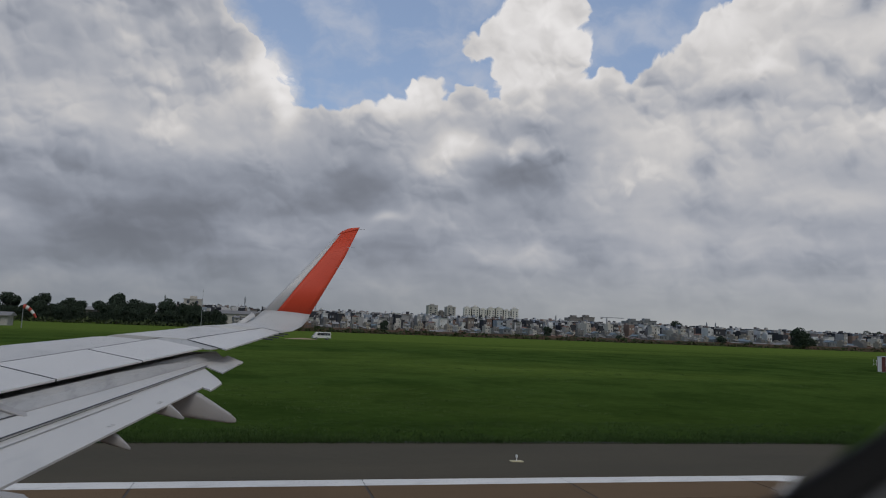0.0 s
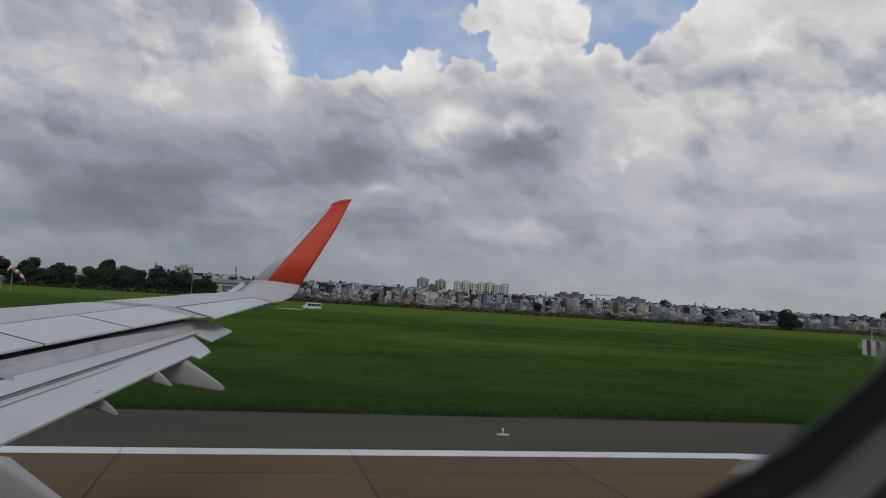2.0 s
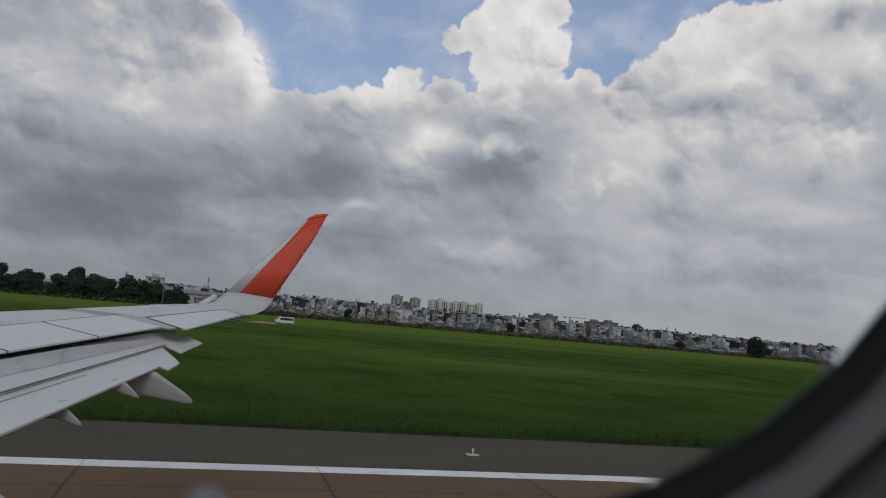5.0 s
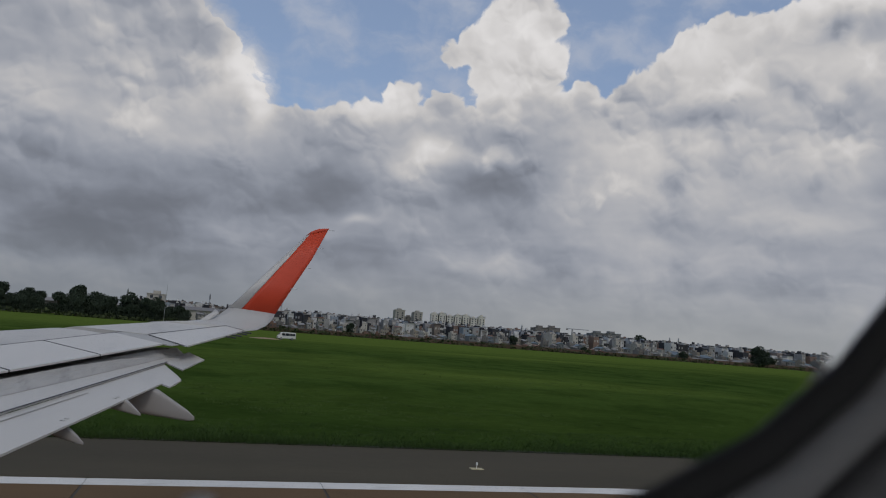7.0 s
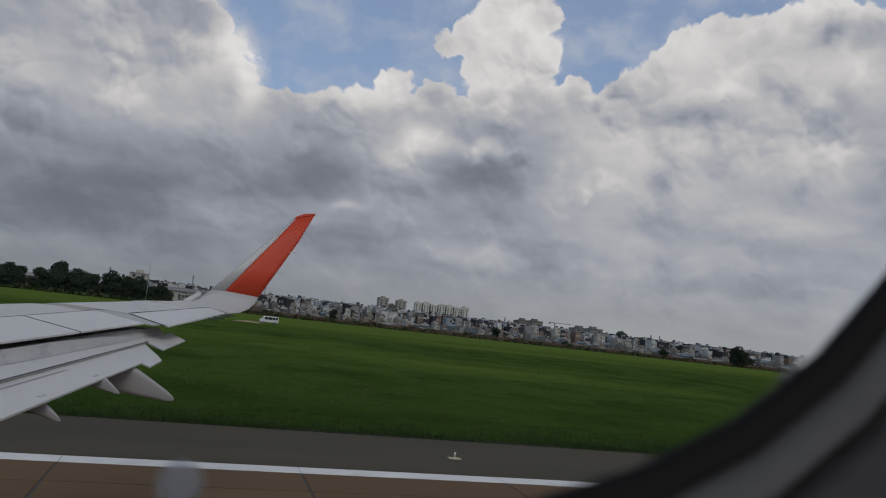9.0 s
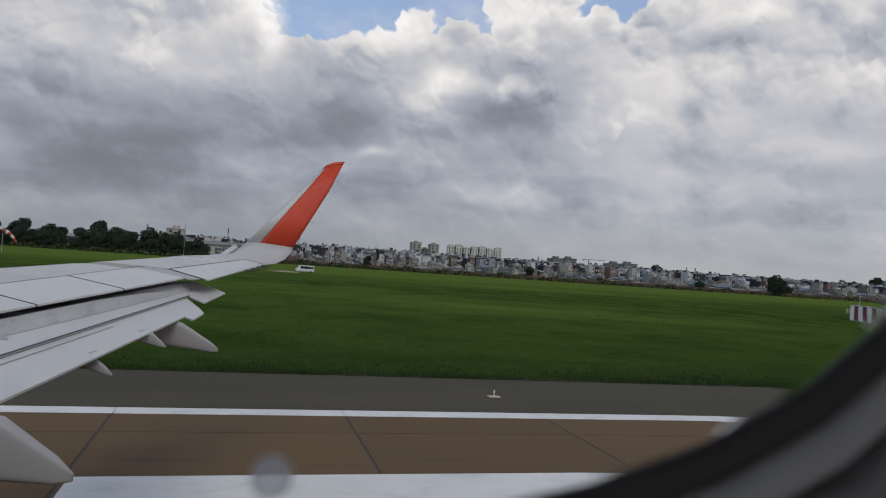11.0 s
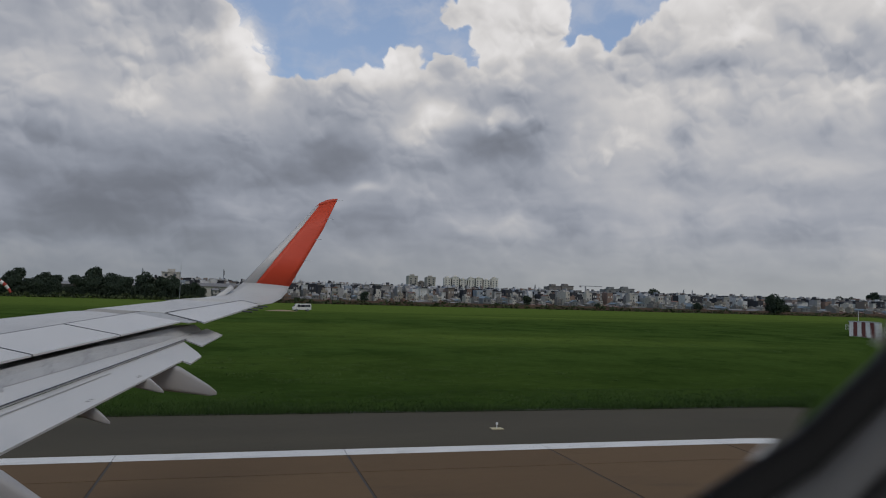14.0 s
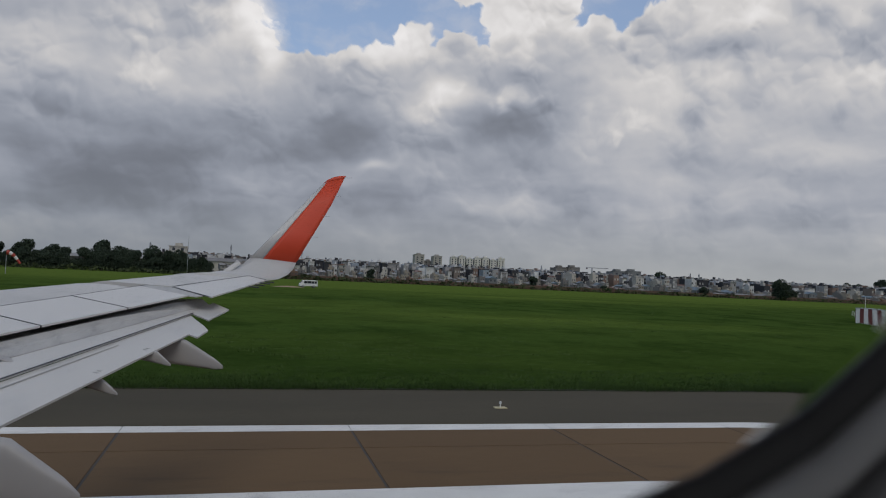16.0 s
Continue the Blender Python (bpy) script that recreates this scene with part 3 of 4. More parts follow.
for y in (7.35, 7.43, 8.55, 8.62, 5.6):
    part("stencil", slab([on("edge", y, -0.008, -0.11), on("edge", y + 0.03, -0.008, -0.11), on("edge", y + 0.03, -0.012, -0.075), on("edge", y, -0.012, -0.075)], 0.004), WING_DARK, wing)
part("stencil", slab([on("shroud", 6.9, 0.006, 0.02), on("shroud", 7.35, 0.006, 0.02), on("shroud", 7.35, 0.004, 0.035), on("shroud", 6.9, 0.004, 0.035)], 0.004), SEAL, wing)


def canoe(x0, x1, y, cap, top_slope, top1, bot_slope, bot1, wide, n=16):
    """A flap track fairing: a pod under the flap that tapers to a blunt tail at x1."""
    rings = []
    for i in range(n + 1):
        t = (i / n) ** 0.8
        x = x0 + (x1 - x0) * t
        k = 1.0 if t < 0.96 else math.sqrt(max(0.25, 1 - ((t - 0.96) / 0.04) ** 2 * 0.75))
        top, bot = min(cap, top1 - top_slope * (x1 - x)), bot1 - bot_slope * (x1 - x)
        top = max(top, bot + 0.03)
        mid, h, wd = (top + bot) / 2, (top - bot) / 2 * k, wide * min(1.0, 0.28 + 1.1 * (1 - t)) * k
        rings.append([(x, y + wd * math.copysign(abs(math.cos(a)) ** 0.42, math.cos(a)), mid + h * math.copysign(abs(math.sin(a)) ** 0.42, math.sin(a))) for a in [6.2832 * j / 24 for j in range(24)]])
    return loft(rings)


for row in ((-1.9, -0.19, 9.6, 3.42, -0.64, 3.105, -0.13, 3.03, 0.15), (-1.7, -0.715, 8.6, 3.37, -0.9, 3.235, -0.24, 3.205, 0.09), (-2.2, -1.065, 7.4, 3.27, -0.9, 3.125, -0.33, 3.09, 0.10), (-3.0, -0.935, 5.2, 3.22, -0.77, 2.875, -0.10, 2.775, 0.16)):
    part("flap_track_fairing", canoe(*row), FAIRING, wing, "pointed grey flap track pod", smooth=True)

# winglet: leading edge and trailing edge of its sections, root to tip
ROOT = [((-1.24, 14.36, 4.10), (0.42, 14.42, 4.05)), ((-0.70, 14.70, 4.145), (0.66, 14.72, 4.085)), ((-0.28, 14.95, 4.22), (0.84, 15.02, 4.17)), ((-0.05, 15.10, 4.33), (0.96, 15.25, 4.29)), ((0.10, 15.20, 4.47), (1.02, 15.40, 4.42))]
BLADE = [((0.10, 15.20, 4.47), (1.02, 15.40, 4.42), 0.27), ((0.60, 15.55, 5.06), (1.37, 15.72, 5.04), 0.25), ((1.12, 15.92, 5.66), (1.73, 16.03, 5.68), 0.22), ((1.56, 16.25, 6.17), (2.03, 16.33, 6.33), 0.17)]


def section(a, b, t0, t1, thick, n=6, up=None):
    """Points round a slice of a blade section, from t0 to t1 of its chord."""
    a, b = Vector(a), Vector(b)
    c = (b - a).normalized()
    side = c.cross(up or Vector((0.55, 0.35, 0.62))).normalized() * thick
    curve = [(t0 + (t1 - t0) * i / n) for i in range(n + 1)]
    h = [1.6 * math.sqrt(t) * (1.02 - t) + 0.03 for t in curve]
    return [a.lerp(b, t) + side * k for t, k in zip(curve, h)] + [a.lerp(b, t) - side * k for t, k in zip(curve[::-1], h[::-1])]


part("winglet_root", loft([section(a, b, 0, 1, 0.075 - 0.006 * i, up=Vector((0.1, 1.0 - 0.15 * i, 0.1 + 0.15 * i))) for i, (a, b) in enumerate(ROOT)]), WHITE_TIP, wing, "white curved winglet root", smooth=True)
part("winglet_leading_edge", loft([section(a, b, 0, t, 0.05 - 0.006 * i) for i, (a, b, t) in enumerate(BLADE)]), WHITE_TIP, wing, "white winglet leading edge", smooth=True)
part("winglet_blade", loft([section(a, b, t, 1, 0.051 - 0.006 * i) for i, (a, b, t) in enumerate(BLADE)]), ORANGE, wing, "orange upswept winglet blade", smooth=True)
part("winglet_tip", loft([section(a, b, 0, 1, th) for a, b, th in (((1.56, 16.25, 6.172), (2.032, 16.33, 6.332), 0.034), ((1.66, 16.29, 6.27), (2.05, 16.335, 6.37), 0.03), ((1.80, 16.32, 6.345), (2.065, 16.345, 6.392), 0.02), ((1.90, 16.335, 6.37), (2.065, 16.345, 6.396), 0.006))]), ORANGE, wing, smooth=True)
part("navigation_light", loft([section(a, b, 0, 1, 0.05, 5, Vector((0, 1, 0))) for a, b in (((-0.42, 14.80, 4.17), (-0.24, 14.82, 4.20)), ((-0.22, 14.98, 4.32), (-0.06, 15.0, 4.34)), ((-0.16, 15.02, 4.38), (-0.09, 15.03, 4.39)))]), WHITE_TIP, wing, smooth=True)
for t in (0.985, 0.76, 0.52, 0.28):
    p = Vector((1.02, 15.40, 4.42)).lerp(Vector((2.06, 16.34, 6.38)), t)
    part("static_discharger", rods((p - Vector((0.02, 0, 0)), p + Vector((0.15, 0.015, 0.005)), 0.004)), STEEL, wing)
for y in (13.35, 13.7, 14.05, 14.35):
    x, z = chord("aileron", y)
    part("static_discharger", rods(((x - 0.16, y, z + 0.004), (x + 0.17, y, z - 0.018), 0.014)), SEAL, wing)

# ---- the cabin and its window ----
WIN_X, WIN_Z, WIN_A, WIN_B, WIN_N, WIN_LEAN, WIN_Y = -0.0123, 4.5244, 0.1222, 0.1863, 2.589, 0.151, 0.10


def oval(s, y, cx=WIN_X, n=72):
    out = []
    for i in range(n):
        a = 6.283185 * i / n
        c, d = math.cos(a), math.sin(a)
        u, v = math.cos(a - WIN_LEAN), math.sin(a - WIN_LEAN)
        k = (abs(u / WIN_A) ** WIN_N + abs(v / WIN_B) ** WIN_N) ** (-1 / WIN_N) * s
        out.append((cx + c * k, WIN_Y + y, WIN_Z + d * k))
    return out


def frame_ring(y, cx=WIN_X, n=72, hw=0.27, hh=0.4):
    out = []
    for i in range(n):
        a = 6.283185 * i / n
        c, d = math.cos(a), math.sin(a)
        k = min(hw / max(abs(c), 1e-6), hh / max(abs(d), 1e-6))
        out.append((cx + c * k, WIN_Y + y, WIN_Z + d * k))
    return out


wall = thing("wall_starboard", "grey moulded plastic cabin side wall with windows", "cabin wall", kind="structure")
LEFT, RIGHT, TOP, BOTTOM = WIN_X - 2.43, WIN_X + 2.43, 5.6, 3.4
for k in range(-4, 5):
    cx = WIN_X + 0.54 * k
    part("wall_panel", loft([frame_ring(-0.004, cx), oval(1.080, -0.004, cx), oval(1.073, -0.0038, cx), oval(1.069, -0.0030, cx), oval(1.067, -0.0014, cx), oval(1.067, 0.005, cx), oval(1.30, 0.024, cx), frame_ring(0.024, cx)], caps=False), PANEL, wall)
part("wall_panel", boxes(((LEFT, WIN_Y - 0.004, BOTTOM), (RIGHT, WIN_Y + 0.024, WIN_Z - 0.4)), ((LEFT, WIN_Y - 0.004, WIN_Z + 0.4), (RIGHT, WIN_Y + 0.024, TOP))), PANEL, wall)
window = thing("window_1", "cabin window with black rubber seal and grey plastic reveal", "window", kind="structure")
part("reveal", loft([oval(1.057, 0.003), oval(1.057, -0.0016), oval(1.055, -0.0026), oval(1.050, -0.0033), oval(1.044, -0.0034), oval(1.037, -0.0030), oval(1.031, -0.0022), oval(1.0275, -0.0012), oval(1.0265, 0.003)], caps=False), REVEAL, window, "light grey plastic reveal", smooth=True)
part("groove", loft([oval(1.0667, 0.0002), oval(1.0573, 0.0002), oval(1.0573, 0.003), oval(1.0667, 0.003), oval(1.0667, 0.0002)], caps=False), RUBBER, window, "dark gap round the reveal")
part("seal", loft([oval(1.0262, 0.003), oval(1.0262, -0.0009), oval(1.020, -0.0011), oval(1.011, -0.0008), oval(1.004, -0.0002), oval(1.0, 0.0006), oval(1.004, 0.002), oval(1.02, 0.004), oval(1.06, 0.005)], caps=False), RUBBER, window, "black rubber seal", smooth=True)
# the pane thins towards its rounded edge
PANE_BEND = 0.046
edge = [1.01 + 0.0075 * k for k in range(13)]
pane_bm = loft([oval(s, 0.0055) for s in (0.85, 1.01, edge[-1])] + [oval(s, 0.0095 - PANE_BEND * (s - 1.01) ** 2) for s in edge[::-1]] + [oval(0.85, 0.0095)])
for e in pane_bm.edges:
    e.smooth = e.calc_face_angle(0.0) < 0.5
pane = part("pane", pane_bm, GLASS, window, smooth=True)
pane.visible_shadow = False
rings = [[(-0.0009 + r * math.cos(a), WIN_Y + y, 4.3436 + r * 1.05 * math.sin(a)) for a in [6.2832 * k / 20 for k in range(20)]] for r, y in ((0.0024, 0.0054), (0.0021, 0.0050), (0.0012, 0.0047), (0.0004, 0.0046))]
part("water_spot", loft(rings), SPOT, window, "small pale dried water spot", smooth=True)
tagged(part("floor", boxes(((LEFT, -3.68, BOTTOM - 0.1), (RIGHT, 0.112, BOTTOM - 0.004))), CARPET), "dark blue cabin carpet", "floor", kind="structure")
tagged(part("ceiling", boxes(((LEFT, -3.68, TOP + 0.004), (RIGHT, 0.112, TOP + 0.06))), PANEL), "grey plastic cabin ceiling", "ceiling", kind="structure")
port = thing("wall_port", "grey moulded plastic cabin side wall with windows", "cabin wall", kind="structure")
# unseen openings, made wider than the starboard ones to let in more light
for k in range(-4, 5):
    cx = WIN_X + 0.54 * k
    part("wall_panel", loft([frame_ring(-3.7, cx), oval(1.28, -3.7, cx), oval(1.28, -3.77, cx), frame_ring(-3.77, cx)], caps=False), PANEL, port)
part("wall_panel", boxes(((LEFT, WIN_Y - 3.77, BOTTOM), (RIGHT, WIN_Y - 3.7, WIN_Z - 0.4)), ((LEFT, WIN_Y - 3.77, WIN_Z + 0.4), (RIGHT, WIN_Y - 3.7, TOP))), PANEL, port)
tagged(part("wall_forward", boxes(((LEFT - 0.06, -3.68, BOTTOM - 0.1), (LEFT - 0.004, 0.112, TOP + 0.06))), PANEL), "grey cabin bulkhead", "cabin wall", kind="structure")
tagged(part("wall_aft", boxes(((RIGHT + 0.004, -3.68, BOTTOM - 0.1), (RIGHT + 0.06, 0.112, TOP + 0.06))), PANEL), "grey cabin bulkhead", "cabin wall", kind="structure")

# added fill lamps at the unseen port windows, to brighten the window surround
for k in (-2, 0, 2):
    fill_lamp = new("port_window_fill", bpy.data.lights.new("port_window_fill", "AREA"))
    fill_lamp.data.shape, fill_lamp.data.size, fill_lamp.data.size_y, fill_lamp.data.energy = "RECTANGLE", 0.24, 0.34, 2.3
    fill_lamp.matrix_world = look((WIN_X + 0.54 * k, WIN_Y - 3.735, WIN_Z), (WIN_X + 0.54 * k, 0, WIN_Z - 0.05))
# ---- the town beyond the field ----
TOWN_WALLS = [material("render_" + n, c, 0.85, 0, 0.14, 0.5, 4, 0, (1, 1, 1), 0.2, d, 0.45, 0.25) for n, c, d in (
    ("white", (0.450, 0.417, 0.363), (0.252, 0.228, 0.194)), ("grey", (0.198, 0.185, 0.166), (0.108, 0.101, 0.088)), ("beige", (0.279, 0.245, 0.198), (0.162, 0.142, 0.115)),
    ("brick", (0.180, 0.116, 0.083), (0.108, 0.077, 0.059)), ("brown", (0.135, 0.090, 0.063), (0.081, 0.060, 0.043)), ("blue_grey", (0.189, 0.194, 0.186), (0.117, 0.120, 0.118)), ("pale", (0.342, 0.323, 0.288), (0.198, 0.185, 0.166)), ("ochre", (0.306, 0.249, 0.182), (0.180, 0.146, 0.111)))]
TIN = material("tin_roof", (0.20, 0.195, 0.19), 0.75, 0.0, 0.2, 0.5, 5, 0, (4, 0.4, 1), 0.4, (0.22, 0.12, 0.07), 0.4, 0.3)
TIN_RED = material("red_tin_roof", (0.19, 0.105, 0.08), 0.75, 0.0, 0.2, 0.5, 5, 0, (4, 0.4, 1), 0.3, (0.15, 0.06, 0.045), 0.4, 0.3)
TIN_BLUE = material("blue_tin_roof", (0.15, 0.19, 0.22), 0.75, 0.0, 0.2, 0.5, 5, 0, (4, 0.4, 1), 0.3, (0.1, 0.13, 0.16), 0.4, 0.3)
CREAM = material("cream_render", (0.60, 0.57, 0.51), 0.85, 0, 0.08, 0.2, 2, 0, (1, 1, 1), 0.2, (0.40, 0.34, 0.27), 0.3)
GLASSY = material("window_dark", (0.05, 0.055, 0.065), 0.3, 0, 0.1, 0.5, 3, 0, (1, 1, 1), 0.5, None, 0, 0.8)


def house(width, depth, floors, wall_mat, roof, roof_mat, rng, label):
    """A narrow town house that fronts on the field: walls, windows, balconies, roof and a tank."""
    ob = thing("town_house", label, "house", group="town houses")
    fh = 3.1
    h = floors * fh
    part("wall", boxes(((-width / 2, 0, -0.4), (width / 2, depth, h))), wall_mat, ob)
    cols = max(1, int(width / 2.3))
    win = mesh_of("window", boxes(((-0.55, -0.06, 0), (0.55, 0.05, 1.35))))
    win.materials.append(GLASSY)
    sill = mesh_of("balcony", boxes(((-width / 2, -1.0, -0.12), (width / 2, 0.0, 0.0)), ((-width / 2, -1.0, 0.0), (width / 2, -0.92, 0.85))))
    sill.materials.append(wall_mat)
    for f in range(floors):
        for c in range(cols):
            if rng.random() < 0.85:
                o = part("window", win, None, ob)
                o.location = (-width / 2 + width * (c + 0.5) / cols, 0, f * fh + 0.9)
        if f and rng.random() < 0.45:
            o = part("balcony", sill, None, ob)
            o.location = (0, 0, f * fh)
    if roof == "flat":
        part("parapet", boxes(((-width / 2 - 0.1, -0.1, h), (width / 2 + 0.1, 0.15, h + 0.7)), ((-width / 2 - 0.1, 0.15, h), (-width / 2 + 0.1, depth, h + 0.7)), ((width / 2 - 0.1, 0.15, h), (width / 2 + 0.1, depth, h + 0.7))), wall_mat, ob)
        part("stair_head", boxes(((-width * 0.3, depth * 0.4, h), (width * 0.15, depth * 0.8, h + 2.3))), wall_mat, ob)
        if rng.random() < 0.6:
            bm = bmesh.new()
            tube(bm, (width * 0.3, depth * 0.5, h), (width * 0.3, depth * 0.5, h + 1.9), 0.55, sides=10)
            part("water_tank", bm, STEEL, ob, "steel roof water tank")
    elif roof == "shed":
        part("roof", loft([[(-width / 2 - 0.4, -0.9, h + 0.1), (-width / 2 - 0.4, depth + 0.3, h + 1.5), (-width / 2 - 0.4, depth + 0.3, h + 1.4), (-width / 2 - 0.4, -0.9, h)], [(width / 2 + 0.4, -0.9, h + 0.1), (width / 2 + 0.4, depth + 0.3, h + 1.5), (width / 2 + 0.4, depth + 0.3, h + 1.4), (width / 2 + 0.4, -0.9, h)]]), roof_mat, ob)
    else:
        part("roof", loft([[(-width / 2 - 0.3, -0.5, h), (0, -0.5, h + width * 0.28), (width / 2 + 0.3, -0.5, h)], [(-width / 2 - 0.3, depth + 0.3, h), (0, depth + 0.3, h + width * 0.28), (width / 2 + 0.3, depth + 0.3, h)]]), roof_mat, ob)
    return ob


rng = random.Random(11)
HOUSES = [
    house(4.6, 12, 3, TOWN_WALLS[0], "flat", None, rng, "narrow white rendered three-storey town house with flat roof"),
    house(5.2, 11, 2, TOWN_WALLS[1], "shed", TIN, rng, "grey rendered two-storey town house with tin roof"),
    house(6.5, 12, 2, TOWN_WALLS[4], "shed", TIN_RED, rng, "brown low town house with rusty red tin roof"),
    house(4.4, 10, 3, TOWN_WALLS[6], "shed", TIN, rng, "pale three-storey town house with grey tin roof"),
    house(7.5, 14, 1, TOWN_WALLS[3], "gable", TIN, rng, "low brick shed with grey gabled tin roof"),
    house(5.0, 11, 3, TOWN_WALLS[2], "flat", None, rng, "beige three-storey town house with roof parapet"),
    house(5.6, 12, 2, TOWN_WALLS[5], "gable", TIN_BLUE, rng, "blue-grey town house with blue tin roof"),
    house(8.5, 12, 1, TOWN_WALLS[1], "shed", TIN, rng, "low grey lean-to house with wide tin roof"),
    house(4.8, 12, 4, TOWN_WALLS[0], "flat", None, rng, "tall narrow white four-storey town house"),
    house(5.4, 12, 2, TOWN_WALLS[3], "flat", None, rng, "bare brick two-storey town house"),
    house(6.2, 12, 3, TOWN_WALLS[1], "flat", None, rng, "unpainted grey concrete three-storey town house"),
    house(9.0, 15, 2, TOWN_WALLS[7], "shed", TIN, rng, "wide ochre two-storey building with tin roof"),
    house(5.0, 11, 4, TOWN_WALLS[6], "gable", TIN_RED, rng, "pale four-storey town house with red gabled roof"),
]
LOW, MID, TALL = [1, 2, 3, 4, 6, 7, 9, 2, 7, 10, 1], [0, 1, 3, 5, 6, 9, 10, 11, 2, 4, 0], [0, 3, 5, 8, 10, 12, 1, 0, 3]
FRONT = 395.0
used = set()
for dist, pool, gap, deep, size in ((FRONT, LOW, 5.4, 4, 0.70), (FRONT + 14, MID, 5.2, 6, 0.70), (FRONT + 32, MID, 5.4, 8, 0.78), (FRONT + 56, TALL, 6.0, 12, 0.78)):
    x = dist * math.tan(radians(-1.5 if dist < FRONT + 60 else -4))
    end = dist * math.tan(radians(48))
    while x < end:
        i = rng.choice(pool)
        s = size * rng.uniform(0.8, 1.18)
        m = pose(x, dist + rng.uniform(0, deep), ground_z(dist) - 0.02, 0, 0, rng.uniform(-16, 16)) @ Matrix.Diagonal((s, s, s * (rng.uniform(0.85, 1.2) if dist < FRONT + 50 else rng.uniform(0.85, 1.1)), 1))
        if i in used:
            copy_thing(HOUSES[i], m)
        else:
            HOUSES[i].matrix_world = m
            used.add(i)
        x += gap * rng.uniform(0.75, 1.4)


def far_town():
    """The jumble of houses further back, of which only upper storeys and roofs show."""
    bm = bmesh.new()
    for _ in range(1500):
        d = FRONT + 90 + 330 * rng.random() ** 1.4
        x = d * math.tan(radians(rng.uniform(-6, 48)))
        wd, h = rng.uniform(2.4, 5.5), rng.uniform(7.0, 12.0) * (0.85 + 0.45 * (d - FRONT) / 400)
        box(bm, (x - wd / 2, d, -0.3), (x + wd / 2, d + 9, h))
        if rng.random() < 0.5:
            box(bm, (x - wd * 0.3, d + 3, h + 0.004), (x + wd * 0.1, d + 6, h + rng.uniform(1.2, 2.4)))
        if rng.random() < 0.4:
            box(bm, (x - wd * 0.55, d - 0.6, h + 0.006), (x + wd * 0.55, d + 2.8, h + 0.35))
        for f in range(int(h / 3.2)):
            for sx in (-0.25, 0.25):
                box(bm, (x + sx * wd - 0.5, d - 0.05, f * 3.2 + 1.0), (x + sx * wd + 0.5, d - 0.01, f * 3.2 + 2.4))
    return bm


def jumble_material():
    m = bpy.data.materials.new("town_jumble")
    m.use_nodes = True
    m.node_tree.nodes.clear()
    n = Nodes(m.node_tree)
    r = n.add("ShaderNodeNewGeometry").outputs["Random Per Island"]
    ramp = n.add("ShaderNodeValToRGB", {0: r})
    ramp.color_ramp.interpolation = "CONSTANT"
    rows = [(0.0, (0.05, 0.05, 0.055)), (0.3, (0.30, 0.29, 0.28)), (0.45, (0.54, 0.53, 0.51)), (0.62, (0.19, 0.155, 0.135)), (0.7, (0.42, 0.40, 0.36)), (0.8, (0.26, 0.29, 0.32)), (0.88, (0.58, 0.57, 0.56)), (0.95, (0.22, 0.15, 0.12))]
    while len(ramp.color_ramp.elements) < len(rows):
        ramp.color_ramp.elements.new(0.5)
    for e, (at, c) in zip(ramp.color_ramp.elements, rows):
        e.position, e.color = at, rgb(*c)
    k = n.math("ADD", 0.7, n.math("MULTIPLY", n.noise(n.add("ShaderNodeTexCoord").outputs["Object"], 0.5, 4), 0.6))
    b = n.add("ShaderNodeBsdfPrincipled", {"Base Color": n.vec("MULTIPLY", ramp.outputs[0], n.join(k, k, k)), "Roughness": 0.85, "Specular IOR Level": 0.2})
    n.add("ShaderNodeOutputMaterial", {0: b.outputs[0]})
    return m


far = part("far_houses", far_town(), jumble_material())
far.location.z = ground_z(FRONT)
tagged(far, "dense jumble of grey and white town houses", "houses", kind="stuff")


def apartment(label, at, blocks, width, gapw, depth, height, wall_mat, turn=0.0):
    """A row of tall slab blocks with stacked balcony bays and windows floor by floor."""
    ob = thing("apartment_building", label, "apartment block", at, turn, group="apartment blocks")
    floors = int(height / 3.2)
    for b in range(blocks):
        x = (b - (blocks - 1) / 2) * (width + gapw)
        h = height * (1.0 + 0.06 * math.sin(b * 2.2))
        part("wall", boxes(((x - width / 2, 0, -1), (x + width / 2, depth, h)), ((x - width * 0.2, depth * 0.3, h), (x + width * 0.2, depth * 0.7, h + 2.6))), wall_mat, ob)
        if b < blocks - 1:
            part("link_wall", boxes(((x + width / 2, depth * 0.35, -1), (x + width / 2 + gapw, depth, h * 0.97))), GLASSY, ob)
        for s in (-1, 1):
            bm = boxes(*[((x + s * width * 0.25 - width * 0.08, -0.15, f * 3.2 + 0.9), (x + s * width * 0.25 + width * 0.08, 0.1, f * 3.2 + 2.9)) for f in range(1, floors)])
            part("window_stack", bm, GLASSY, ob)
        part("roof_slab", boxes(((x - width / 2 - 0.5, -0.5, h + 0.004), (x + width / 2 + 0.5, depth * 0.3, h + 0.5))), wall_mat, ob)
    return ob


def bearing(a, dist):
    return (dist * math.tan(radians(a)), dist, ground_z(dist))


apartment("long cream apartment block of linked towers behind the houses", bearing(17.7, 1080), 7, 10.0, 2.2, 16, 31.0, CREAM, -8)
apartment("grey-white apartment tower behind the houses", bearing(13.2, 1060), 1, 14.0, 0, 16, 31.5, TOWN_WALLS[6])
apartment("grey-white apartment tower behind the houses", bearing(14.6, 1060), 1, 13.0, 0, 16, 30.5, TOWN_WALLS[6])
apartment("low grey block between the two towers", bearing(13.9, 1085), 1, 14.0, 0, 12, 23.0, TOWN_WALLS[1])
apartment("grey office block with a roof crane behind the houses", bearing(24.6, 760), 2, 14.0, 1, 16, 18.5, TOWN_WALLS[1])
